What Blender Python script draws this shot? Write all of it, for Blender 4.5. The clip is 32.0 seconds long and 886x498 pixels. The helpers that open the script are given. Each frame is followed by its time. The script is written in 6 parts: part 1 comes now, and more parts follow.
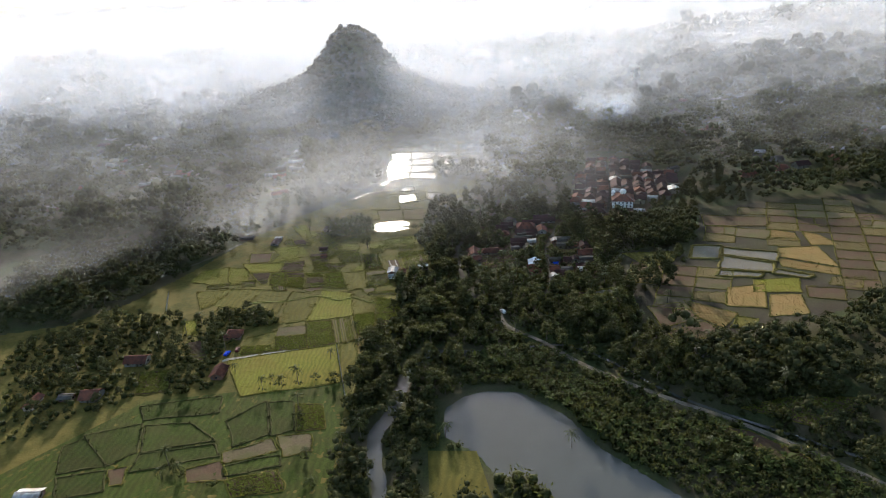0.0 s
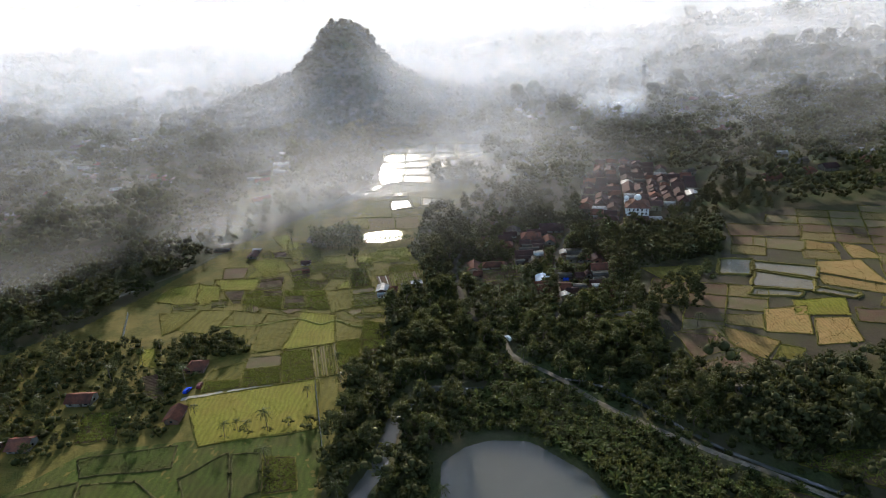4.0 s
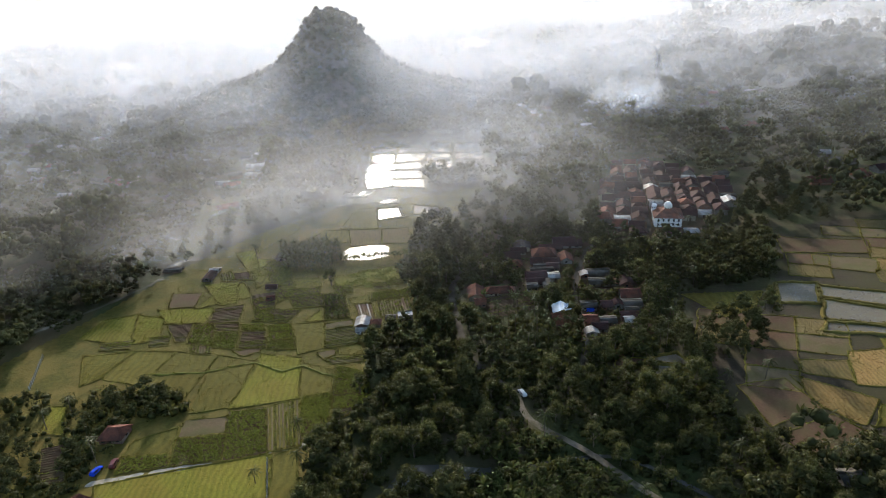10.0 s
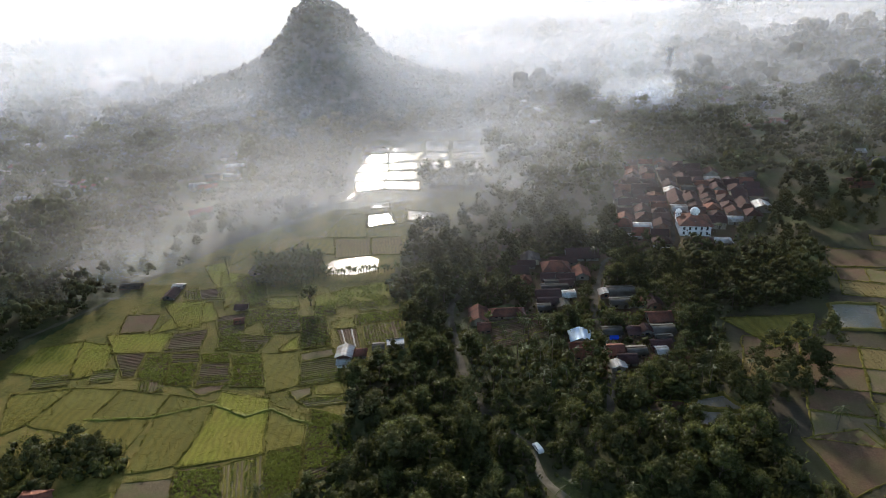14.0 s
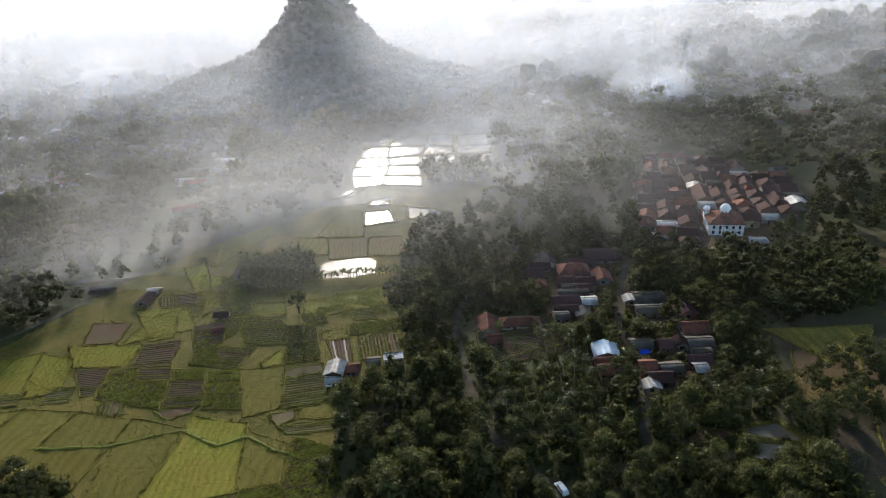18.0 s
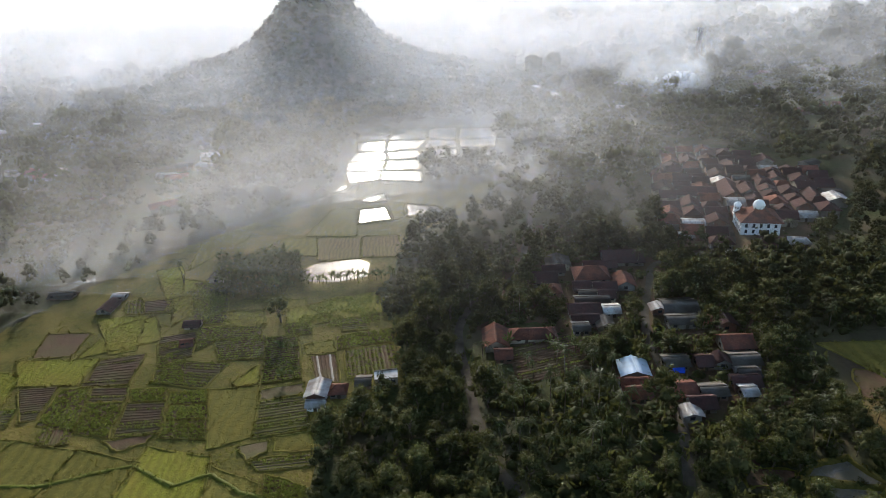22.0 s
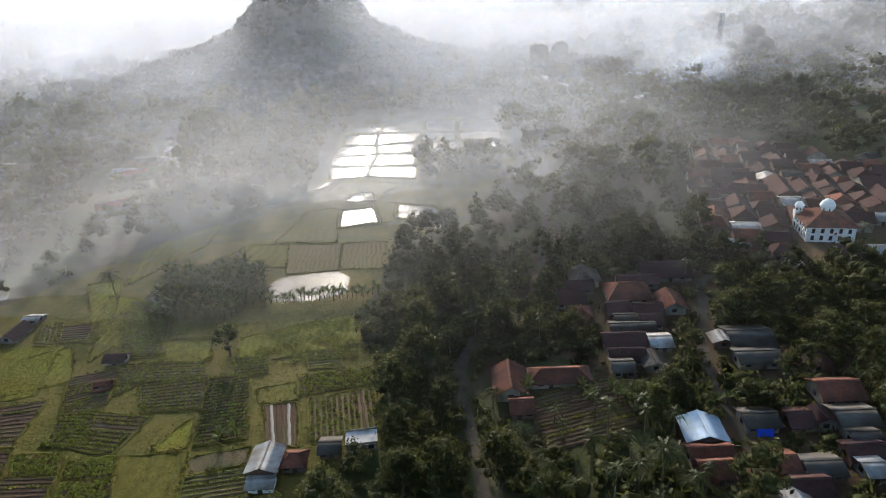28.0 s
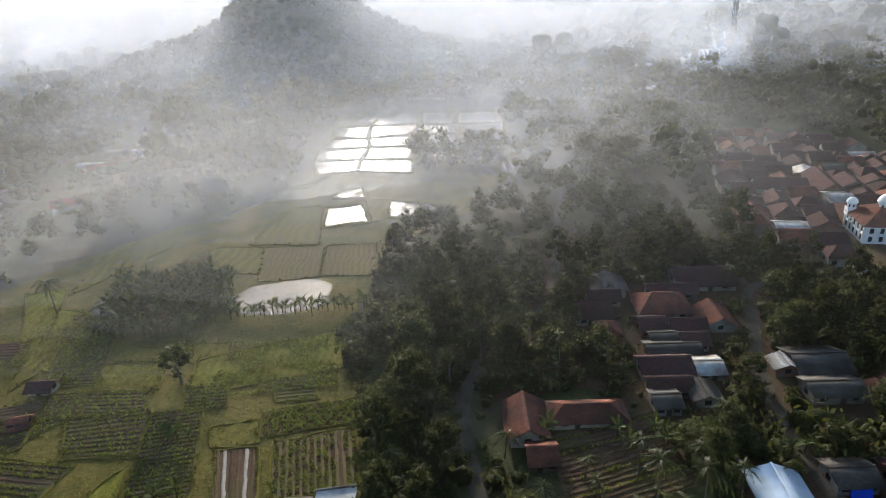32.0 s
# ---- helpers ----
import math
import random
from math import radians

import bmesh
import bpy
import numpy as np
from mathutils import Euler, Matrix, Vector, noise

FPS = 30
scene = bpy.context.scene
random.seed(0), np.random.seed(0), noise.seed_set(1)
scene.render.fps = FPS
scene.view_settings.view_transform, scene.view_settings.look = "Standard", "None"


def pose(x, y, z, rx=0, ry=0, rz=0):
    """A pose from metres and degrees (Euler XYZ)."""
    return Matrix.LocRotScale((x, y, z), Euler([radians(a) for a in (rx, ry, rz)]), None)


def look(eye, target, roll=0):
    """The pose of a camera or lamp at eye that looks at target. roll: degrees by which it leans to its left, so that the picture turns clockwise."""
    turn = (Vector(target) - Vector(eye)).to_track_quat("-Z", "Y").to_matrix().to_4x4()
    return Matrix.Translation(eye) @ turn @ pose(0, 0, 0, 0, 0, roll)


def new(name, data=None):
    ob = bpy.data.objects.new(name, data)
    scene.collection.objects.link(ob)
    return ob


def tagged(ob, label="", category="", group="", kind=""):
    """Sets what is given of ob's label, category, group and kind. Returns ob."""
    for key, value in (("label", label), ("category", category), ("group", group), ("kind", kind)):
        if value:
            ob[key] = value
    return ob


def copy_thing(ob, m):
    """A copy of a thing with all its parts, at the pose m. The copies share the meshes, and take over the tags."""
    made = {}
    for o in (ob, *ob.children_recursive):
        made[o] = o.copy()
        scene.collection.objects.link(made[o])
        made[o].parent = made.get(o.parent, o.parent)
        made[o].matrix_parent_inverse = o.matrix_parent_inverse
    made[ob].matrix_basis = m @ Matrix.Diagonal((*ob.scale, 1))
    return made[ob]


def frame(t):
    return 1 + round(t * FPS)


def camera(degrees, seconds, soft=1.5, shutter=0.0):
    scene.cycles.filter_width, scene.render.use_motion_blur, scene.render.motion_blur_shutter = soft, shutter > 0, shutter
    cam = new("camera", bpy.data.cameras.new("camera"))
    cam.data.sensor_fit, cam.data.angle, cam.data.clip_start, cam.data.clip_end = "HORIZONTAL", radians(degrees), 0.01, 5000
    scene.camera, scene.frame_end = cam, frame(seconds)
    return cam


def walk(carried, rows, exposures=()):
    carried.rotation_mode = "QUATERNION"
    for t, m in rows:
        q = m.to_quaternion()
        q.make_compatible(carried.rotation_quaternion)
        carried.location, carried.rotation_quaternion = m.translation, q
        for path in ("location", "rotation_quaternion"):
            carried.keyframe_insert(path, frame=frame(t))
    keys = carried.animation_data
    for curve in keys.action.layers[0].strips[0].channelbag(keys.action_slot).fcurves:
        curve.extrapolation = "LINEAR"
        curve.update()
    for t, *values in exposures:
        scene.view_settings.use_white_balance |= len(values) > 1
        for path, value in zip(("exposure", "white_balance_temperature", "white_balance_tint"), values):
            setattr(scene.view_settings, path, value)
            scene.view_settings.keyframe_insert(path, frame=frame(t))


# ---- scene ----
cam = camera(70.5, 32.0, soft=1.0)
METRES, EYE, TILT, LEAN, TURN = 280.0, 160.0, -23.6, 3.2, 0.0
ROWS = [
    (0.0, 0.0, 0.0, 0.0, 0.0, 0.0, -0.0),
    (0.5, 0.0001, 0.019, 0.0028, -0.03, 0.02, 0.02),
    (1.0, 0.0006, 0.0381, 0.0062, -0.05, 0.01, 0.04),
    (1.5, 0.0007, 0.0568, 0.0098, -0.09, 0.01, 0.05),
    (2.0, 0.0012, 0.0756, 0.0133, -0.12, 0.02, 0.07),
    (2.5, 0.0015, 0.0944, 0.0168, -0.15, 0.02, 0.09),
    (3.0, 0.0018, 0.1133, 0.0204, -0.18, 0.02, 0.1),
    (3.5, 0.002, 0.1321, 0.0238, -0.21, 0.03, 0.11),
    (5.5, 0.0034, 0.2084, 0.0364, -0.31, 0.05, 0.18),
    (6.0, 0.0037, 0.2272, 0.0397, -0.33, 0.03, 0.19),
    (6.5, 0.0037, 0.246, 0.0424, -0.37, 0.04, 0.19),
    (7.0, 0.0043, 0.2651, 0.0452, -0.38, 0.04, 0.2),
    (7.5, 0.0043, 0.2839, 0.0483, -0.42, 0.03, 0.22),
    (8.0, 0.0045, 0.3029, 0.0514, -0.46, 0.02, 0.22),
    (8.5, 0.0048, 0.3205, 0.054, -0.5, 0.03, 0.24),
    (9.0, 0.0053, 0.3408, 0.0572, -0.53, 0.02, 0.26),
    (9.5, 0.0054, 0.3583, 0.0601, -0.56, 0.02, 0.26),
    (10.0, 0.0057, 0.3785, 0.0632, -0.59, 0.0, 0.28),
    (10.5, 0.0058, 0.3961, 0.0658, -0.63, -0.01, 0.3),
    (11.0, 0.0063, 0.416, 0.0693, -0.65, -0.04, 0.32),
    (11.5, 0.0064, 0.4335, 0.072, -0.67, -0.04, 0.32),
    (12.0, 0.0068, 0.4537, 0.0752, -0.69, -0.05, 0.33),
    (12.5, 0.007, 0.4713, 0.0779, -0.72, -0.06, 0.33),
    (13.0, 0.0073, 0.4912, 0.0812, -0.75, -0.05, 0.33),
    (13.5, 0.0074, 0.5074, 0.0833, -0.8, -0.03, 0.32),
    (14.0, 0.0075, 0.5246, 0.0854, -0.84, -0.07, 0.3),
    (14.5, 0.0072, 0.5383, 0.0864, -0.86, -0.06, 0.31),
    (16.5, 0.0062, 0.5898, 0.0883, -0.76, -0.11, 0.24),
    (17.0, 0.0064, 0.6024, 0.0878, -0.69, -0.1, 0.24),
    (17.5, 0.0065, 0.6136, 0.0875, -0.65, -0.12, 0.24),
    (18.0, 0.0067, 0.6262, 0.0873, -0.59, -0.13, 0.24),
    (18.5, 0.0068, 0.6374, 0.087, -0.56, -0.14, 0.24),
    (19.0, 0.007, 0.6504, 0.0868, -0.52, -0.15, 0.24),
    (19.5, 0.0072, 0.6618, 0.0866, -0.5, -0.14, 0.23),
    (20.0, 0.0075, 0.675, 0.0867, -0.47, -0.16, 0.22),
    (20.5, 0.0077, 0.6867, 0.0866, -0.47, -0.14, 0.2),
    (21.0, 0.008, 0.7004, 0.087, -0.44, -0.14, 0.19),
    (21.5, 0.0081, 0.7123, 0.0872, -0.44, -0.11, 0.18),
    (22.0, 0.0085, 0.7263, 0.0876, -0.42, -0.1, 0.16),
    (22.5, 0.0088, 0.7385, 0.088, -0.41, -0.06, 0.15),
    (23.0, 0.0091, 0.7528, 0.0887, -0.41, -0.06, 0.14),
    (23.5, 0.0092, 0.7653, 0.0891, -0.42, -0.04, 0.13),
    (24.0, 0.0095, 0.7798, 0.09, -0.43, -0.03, 0.12),
    (24.5, 0.0097, 0.7925, 0.0906, -0.44, 0.0, 0.11),
    (25.0, 0.0099, 0.8071, 0.0916, -0.45, 0.0, 0.1),
    (25.5, 0.01, 0.82, 0.0923, -0.47, 0.03, 0.09),
    (27.5, 0.0107, 0.8759, 0.0959, -0.53, 0.06, 0.11),
    (28.0, 0.0109, 0.891, 0.097, -0.56, 0.05, 0.11),
    (28.5, 0.011, 0.904, 0.0979, -0.59, 0.05, 0.11),
    (29.0, 0.0111, 0.918, 0.0989, -0.63, 0.05, 0.12),
    (29.5, 0.0111, 0.9315, 0.0995, -0.68, 0.06, 0.11),
    (30.0, 0.0111, 0.9447, 0.1001, -0.71, 0.06, 0.11),
    (30.5, 0.0111, 0.9573, 0.1002, -0.75, 0.08, 0.11),
    (31.0, 0.011, 0.9695, 0.1004, -0.77, 0.07, 0.12),
    (31.5, 0.011, 0.9811, 0.1002, -0.79, 0.08, 0.13),
    (32.0, 0.0112, 0.9924, 0.1, -0.79, 0.08, 0.12),
]
walk(cam, [(t, pose(0, 0, EYE, TILT, LEAN, TURN) @ pose(METRES * x, METRES * y, METRES * z, 90 + pitch, roll, yaw)) for t, x, y, z, yaw, pitch, roll in ROWS])

# ---- light: low morning sun ahead, seen through mist ----
SUN_AZ, SUN_EL = -7.1, 16.6
scene.view_settings.exposure = 0.98
scene.cycles.transparent_max_bounces = 128
world = bpy.data.worlds.new("sky")
scene.world = world
world.use_nodes = True
wn = world.node_tree
sky = wn.nodes.new("ShaderNodeTexSky")
sky.sky_type = "NISHITA"
sky.sun_disc = False
sky.sun_elevation = radians(SUN_EL)
sky.sun_rotation = radians(SUN_AZ)
sky.air_density, sky.dust_density, sky.ozone_density = 1.0, 1.7, 1.6
wn.links.new(sky.outputs[0], wn.nodes["Background"].inputs[0])
wn.nodes["Background"].inputs[1].default_value = 0.15
sun_data = bpy.data.lights.new("sun", "SUN")
sun_data.energy, sun_data.angle, sun_data.color = 3.8, radians(4.0), (1.0, 0.92, 0.815)
sun = new("sun", sun_data)
SUN_DIR = Vector((math.sin(radians(SUN_AZ)) * math.cos(radians(SUN_EL)), math.cos(radians(SUN_AZ)) * math.cos(radians(SUN_EL)), math.sin(radians(SUN_EL))))
sun.matrix_world = look(SUN_DIR * 500, (0, 0, 0))

# ---- materials ----
def nodes_of(name):
    m = bpy.data.materials.new(name)
    m.use_nodes = True
    nt = m.node_tree
    nt.nodes.clear()
    out = nt.nodes.new("ShaderNodeOutputMaterial")
    return m, nt, out


def node(nt, kind, **values):
    n = nt.nodes.new(kind)
    for k, v in values.items():
        n.inputs[k.replace("_", " ")].default_value = v
    return n


def noise_node(nt, scale, detail=4.0, rough=0.6, coord=None):
    n = nt.nodes.new("ShaderNodeTexNoise")
    n.inputs["Scale"].default_value = scale
    n.inputs["Detail"].default_value = detail
    n.inputs["Roughness"].default_value = rough
    if coord is not None:
        nt.links.new(coord, n.inputs["Vector"])
    return n.outputs["Fac"]


def ramp(nt, fac, stops):
    r = nt.nodes.new("ShaderNodeValToRGB")
    while len(r.color_ramp.elements) < len(stops):
        r.color_ramp.elements.new(0.5)
    for e, (p, c) in zip(r.color_ramp.elements, stops):
        e.position = p
        e.color = (*c, 1) if len(c) == 3 else c
    nt.links.new(fac, r.inputs[0])
    return r.outputs[0]


def mixc(nt, fac, a, b, mode="MIX"):
    m = nt.nodes.new("ShaderNodeMix")
    m.data_type, m.blend_type = "RGBA", mode
    for v, s in ((fac, m.inputs[0]), (a, m.inputs[6]), (b, m.inputs[7])):
        if hasattr(v, "links"):
            nt.links.new(v, s)
        elif isinstance(v, tuple):
            s.default_value = (*v, 1)
        else:
            s.default_value = v
    return m.outputs[2]


def math_node(nt, op, a, b=0.0, clamp=False):
    m = nt.nodes.new("ShaderNodeMath")
    m.operation, m.use_clamp = op, clamp
    for v, s in ((a, m.inputs[0]), (b, m.inputs[1])):
        if hasattr(v, "links"):
            nt.links.new(v, s)
        else:
            s.default_value = v
    return m.outputs[0]


def surface(name, c1, c2, c3=None, grain=2.0, patch=0.08, rough=0.85, bump=0.3, spread=0.25, island=0.0, spec=0.06, metal=0.0, translucent=0.0, bumpscale=None, rows=0.0):
    """A rough natural surface: two colours mixed by a fine grain, a third in broad patches, each object a little different."""
    m, nt, out = nodes_of(name)
    coord = nt.nodes.new("ShaderNodeTexCoord").outputs["Object"]
    fine = noise_node(nt, grain, 5, 0.65, coord)
    broad = noise_node(nt, patch, 3, 0.6, coord)
    col = ramp(nt, fine, ((0.3, c1), (0.7, c2)))
    if c3:
        sel = ramp(nt, broad, ((0.42, (0, 0, 0)), (0.62, (1, 1, 1))))
        col = mixc(nt, sel, col, c3)
    if rows:
        wv = nt.nodes.new("ShaderNodeTexWave")
        wv.bands_direction = "X"
        wv.inputs["Scale"].default_value = rows
        wv.inputs["Distortion"].default_value = 9.0
        wv.inputs["Detail"].default_value = 2.0
        wv.inputs["Detail Scale"].default_value = 0.6
        nt.links.new(coord, wv.inputs["Vector"])
        lines = ramp(nt, wv.outputs["Fac"], ((0.1, (0.84, 0.85, 0.82)), (0.9, (1.06, 1.05, 1.0))))
        col = mixc(nt, 1.0, col, lines, "MULTIPLY")
    info = nt.nodes.new("ShaderNodeObjectInfo")
    val = math_node(nt, "MULTIPLY_ADD", info.outputs["Random"], spread)
    val.node.inputs[2].default_value = 1.0 - spread / 2
    if island:
        geo = nt.nodes.new("ShaderNodeNewGeometry")
        isl = math_node(nt, "MULTIPLY_ADD", geo.outputs["Random Per Island"], island)
        isl.node.inputs[2].default_value = 1.0 - island / 2
        val = math_node(nt, "MULTIPLY", val, isl)
    hsv = nt.nodes.new("ShaderNodeHueSaturation")
    nt.links.new(col, hsv.inputs["Color"])
    nt.links.new(val, hsv.inputs["Value"])
    p = nt.nodes.new("ShaderNodeBsdfPrincipled")
    p.inputs["Roughness"].default_value = rough
    p.inputs["Metallic"].default_value = metal
    p.inputs["Specular IOR Level"].default_value = spec
    nt.links.new(hsv.outputs[0], p.inputs["Base Color"])
    if bump:
        b = nt.nodes.new("ShaderNodeBump")
        b.inputs["Strength"].default_value = bump
        b.inputs["Distance"].default_value = 0.3
        nt.links.new(noise_node(nt, bumpscale or grain * 1.7, 4, 0.6, coord), b.inputs["Height"])
        nt.links.new(b.outputs[0], p.inputs["Normal"])
    shader = p.outputs[0]
    if translucent:
        tr = nt.nodes.new("ShaderNodeBsdfTranslucent")
        warm = mixc(nt, 0.4, hsv.outputs[0], (0.22, 0.23, 0.06))
        nt.links.new(warm, tr.inputs[0])
        mx = nt.nodes.new("ShaderNodeMixShader")
        mx.inputs[0].default_value = translucent
        nt.links.new(shader, mx.inputs[1])
        nt.links.new(tr.outputs[0], mx.inputs[2])
        shader = mx.outputs[0]
    nt.links.new(shader, out.inputs[0])
    return m


def water_material(name, colour, rough, ripple, scale, speck=0.0, even=False):
    """Still water; speck: share of the surface broken by mud and stubble."""
    m, nt, out = nodes_of(name)
    coord = nt.nodes.new("ShaderNodeTexCoord").outputs["Object"]
    p = nt.nodes.new("ShaderNodeBsdfPrincipled")
    col = ramp(nt, noise_node(nt, 0.07, 4, 0.6, coord), ((0.35, colour), (0.7, tuple(c * (1.08 if even else 1.5) for c in colour))))
    p.inputs["IOR"].default_value = 1.33
    p.inputs["Specular IOR Level"].default_value = 0.8
    if speck:
        cut = ramp(nt, noise_node(nt, 0.45, 6, 0.7, coord), ((0.62 - speck * 0.4, (0, 0, 0)), (0.66 - speck * 0.4, (1, 1, 1))))
        col = mixc(nt, cut, col, (0.10, 0.085, 0.05))
        r = math_node(nt, "MULTIPLY_ADD", cut, 0.7)
        r.node.inputs[2].default_value = rough
        nt.links.new(r, p.inputs["Roughness"])
    else:
        p.inputs["Roughness"].default_value = rough
    nt.links.new(col, p.inputs["Base Color"])
    b = nt.nodes.new("ShaderNodeBump")
    b.inputs["Strength"].default_value = ripple
    b.inputs["Distance"].default_value = 0.05
    nt.links.new(noise_node(nt, scale, 3, 0.5, coord), b.inputs["Height"])
    nt.links.new(b.outputs[0], p.inputs["Normal"])
    nt.links.new(p.outputs[0], out.inputs[0])
    return m


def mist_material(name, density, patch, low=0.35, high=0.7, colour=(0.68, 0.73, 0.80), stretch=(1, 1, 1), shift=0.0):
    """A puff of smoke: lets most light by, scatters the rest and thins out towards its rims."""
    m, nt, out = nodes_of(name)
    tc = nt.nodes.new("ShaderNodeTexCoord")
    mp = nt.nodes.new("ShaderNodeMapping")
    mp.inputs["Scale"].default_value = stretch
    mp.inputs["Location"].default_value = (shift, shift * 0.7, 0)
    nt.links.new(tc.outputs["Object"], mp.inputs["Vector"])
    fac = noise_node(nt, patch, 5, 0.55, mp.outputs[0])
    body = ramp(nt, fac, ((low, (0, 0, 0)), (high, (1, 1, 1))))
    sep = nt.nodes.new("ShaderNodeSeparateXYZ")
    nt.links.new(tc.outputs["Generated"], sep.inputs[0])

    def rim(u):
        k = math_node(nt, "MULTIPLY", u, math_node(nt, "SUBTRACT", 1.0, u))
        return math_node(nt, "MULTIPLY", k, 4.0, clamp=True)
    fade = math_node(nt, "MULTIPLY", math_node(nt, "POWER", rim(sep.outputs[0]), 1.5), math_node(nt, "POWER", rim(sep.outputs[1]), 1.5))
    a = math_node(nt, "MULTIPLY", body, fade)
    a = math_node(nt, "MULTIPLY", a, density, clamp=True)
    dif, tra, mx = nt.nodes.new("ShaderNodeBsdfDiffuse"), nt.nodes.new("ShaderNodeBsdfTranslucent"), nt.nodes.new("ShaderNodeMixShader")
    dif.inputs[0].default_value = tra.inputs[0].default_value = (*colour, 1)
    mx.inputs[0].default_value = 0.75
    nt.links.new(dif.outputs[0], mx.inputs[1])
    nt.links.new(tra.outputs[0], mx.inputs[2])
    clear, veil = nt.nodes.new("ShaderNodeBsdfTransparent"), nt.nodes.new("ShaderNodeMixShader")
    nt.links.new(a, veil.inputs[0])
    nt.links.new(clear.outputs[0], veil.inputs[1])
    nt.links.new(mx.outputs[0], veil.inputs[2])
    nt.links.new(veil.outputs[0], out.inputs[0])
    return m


def map_range(nt, v, a, b, c=0.0, d=1.0):
    m = nt.nodes.new("ShaderNodeMapRange")
    m.interpolation_type = "SMOOTHSTEP"
    for i, q in enumerate((a, b, c, d)):
        m.inputs[i + 1].default_value = q
    nt.links.new(v, m.inputs[0])
    return m.outputs[0]


def mist_field(name, thick):
    """Droplets scattered per metre as a function of place, gathered over the thickness that one veil stands for;
    distance haze is tinted into their colour.
    """
    m, nt, out = nodes_of(name)
    geo = nt.nodes.new("ShaderNodeNewGeometry")
    sep = nt.nodes.new("ShaderNodeSeparateXYZ")
    nt.links.new(geo.outputs["Position"], sep.inputs[0])
    x, y, z = sep.outputs
    op = lambda o, a, b=0.0: math_node(nt, o, a, b)

    def bell(v, mid, wide):
        u = op("DIVIDE", op("SUBTRACT", v, mid), wide)
        return op("EXPONENT", op("MULTIPLY", op("MULTIPLY", u, u), -1.0))

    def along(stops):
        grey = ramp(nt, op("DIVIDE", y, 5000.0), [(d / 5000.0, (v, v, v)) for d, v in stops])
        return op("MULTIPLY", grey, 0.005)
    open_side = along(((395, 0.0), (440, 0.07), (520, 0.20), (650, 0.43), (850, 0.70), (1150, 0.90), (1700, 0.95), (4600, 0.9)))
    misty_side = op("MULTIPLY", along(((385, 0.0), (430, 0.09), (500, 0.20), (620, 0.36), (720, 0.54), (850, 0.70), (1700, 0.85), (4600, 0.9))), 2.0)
    # thicker to the left, which also stands in for the glow towards the sun
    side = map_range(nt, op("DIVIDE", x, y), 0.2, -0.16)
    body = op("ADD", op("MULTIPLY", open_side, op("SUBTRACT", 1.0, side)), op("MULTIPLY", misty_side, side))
    # banks over the paddies and at the foot of the hill
    body = op("ADD", body, op("MULTIPLY", op("MULTIPLY", bell(x, 10.0, 80.0), bell(y, 550.0, 105.0)), 0.0074))
    body = op("ADD", body, op("MULTIPLY", op("MULTIPLY", bell(x, -85.0, 60.0), bell(y, 435.0, 50.0)), 0.0042))
    body = op("ADD", body, op("MULTIPLY", op("MULTIPLY", bell(x, -20.0, 260.0), bell(y, 800.0, 110.0)), 0.0066))
    body = op("ADD", body, op("MULTIPLY", op("MULTIPLY", bell(x, 190.0, 200.0), bell(y, 1120.0, 110.0)), 0.0046))
    mp = nt.nodes.new("ShaderNodeMapping")
    mp.inputs["Scale"].default_value = (1, 1.6, 1.5)
    nt.links.new(geo.outputs["Position"], mp.inputs["Vector"])
    drift = map_range(nt, noise_node(nt, 0.0085, 4, 0.55, mp.outputs[0]), 0.30, 0.72, 0.15, 2.1)
    up = op("MAXIMUM", z, 0.0)
    tall = map_range(nt, y, 600.0, 920.0, 24.0, 52.0)
    layer = op("MULTIPLY", op("MULTIPLY", body, drift), op("EXPONENT", op("MULTIPLY", op("DIVIDE", up, tall), -1.0)))
    # the low bank of smoke along the edge of the woods
    off = op("SUBTRACT", op("MULTIPLY", op("ADD", x, 262.0), 0.6516), op("MULTIPLY", op("SUBTRACT", y, 322.0), 0.7586))
    bank = op("MULTIPLY", bell(off, 0.0, 20.0), map_range(nt, x, -30.0, -150.0, 0.0, 0.0085))
    low = op("EXPONENT", op("MULTIPLY", op("DIVIDE", up, 14.0), -1.0))
    layer = op("ADD", layer, op("MULTIPLY", op("MULTIPLY", bank, low), drift))
    layer = op("MULTIPLY", layer, map_range(nt, z, 142.0, 90.0))
    a = op("SUBTRACT", 1.0, op("EXPONENT", op("MULTIPLY", layer, -1.0 * thick)))
    dif, tra, mx = nt.nodes.new("ShaderNodeBsdfDiffuse"), nt.nodes.new("ShaderNodeBsdfTranslucent"), nt.nodes.new("ShaderNodeMixShader")
    # haze brightness painted by distance: bluer past 440 m, darker past 1300 m
    haze_tone = mixc(nt, map_range(nt, y, 440.0, 640.0), (0.60, 0.615, 0.645), (0.55, 0.595, 0.67))
    haze_tone = mixc(nt, map_range(nt, y, 1300.0, 2300.0), haze_tone, (0.445, 0.475, 0.525))
    nt.links.new(haze_tone, dif.inputs[0])
    nt.links.new(haze_tone, tra.inputs[0])
    mx.inputs[0].default_value = 0.75
    nt.links.new(dif.outputs[0], mx.inputs[1])
    nt.links.new(tra.outputs[0], mx.inputs[2])
    clear, veil_mix = nt.nodes.new("ShaderNodeBsdfTransparent"), nt.nodes.new("ShaderNodeMixShader")
    nt.links.new(a, veil_mix.inputs[0])
    nt.links.new(clear.outputs[0], veil_mix.inputs[1])
    nt.links.new(mx.outputs[0], veil_mix.inputs[2])
    nt.links.new(veil_mix.outputs[0], out.inputs[0])
    return m


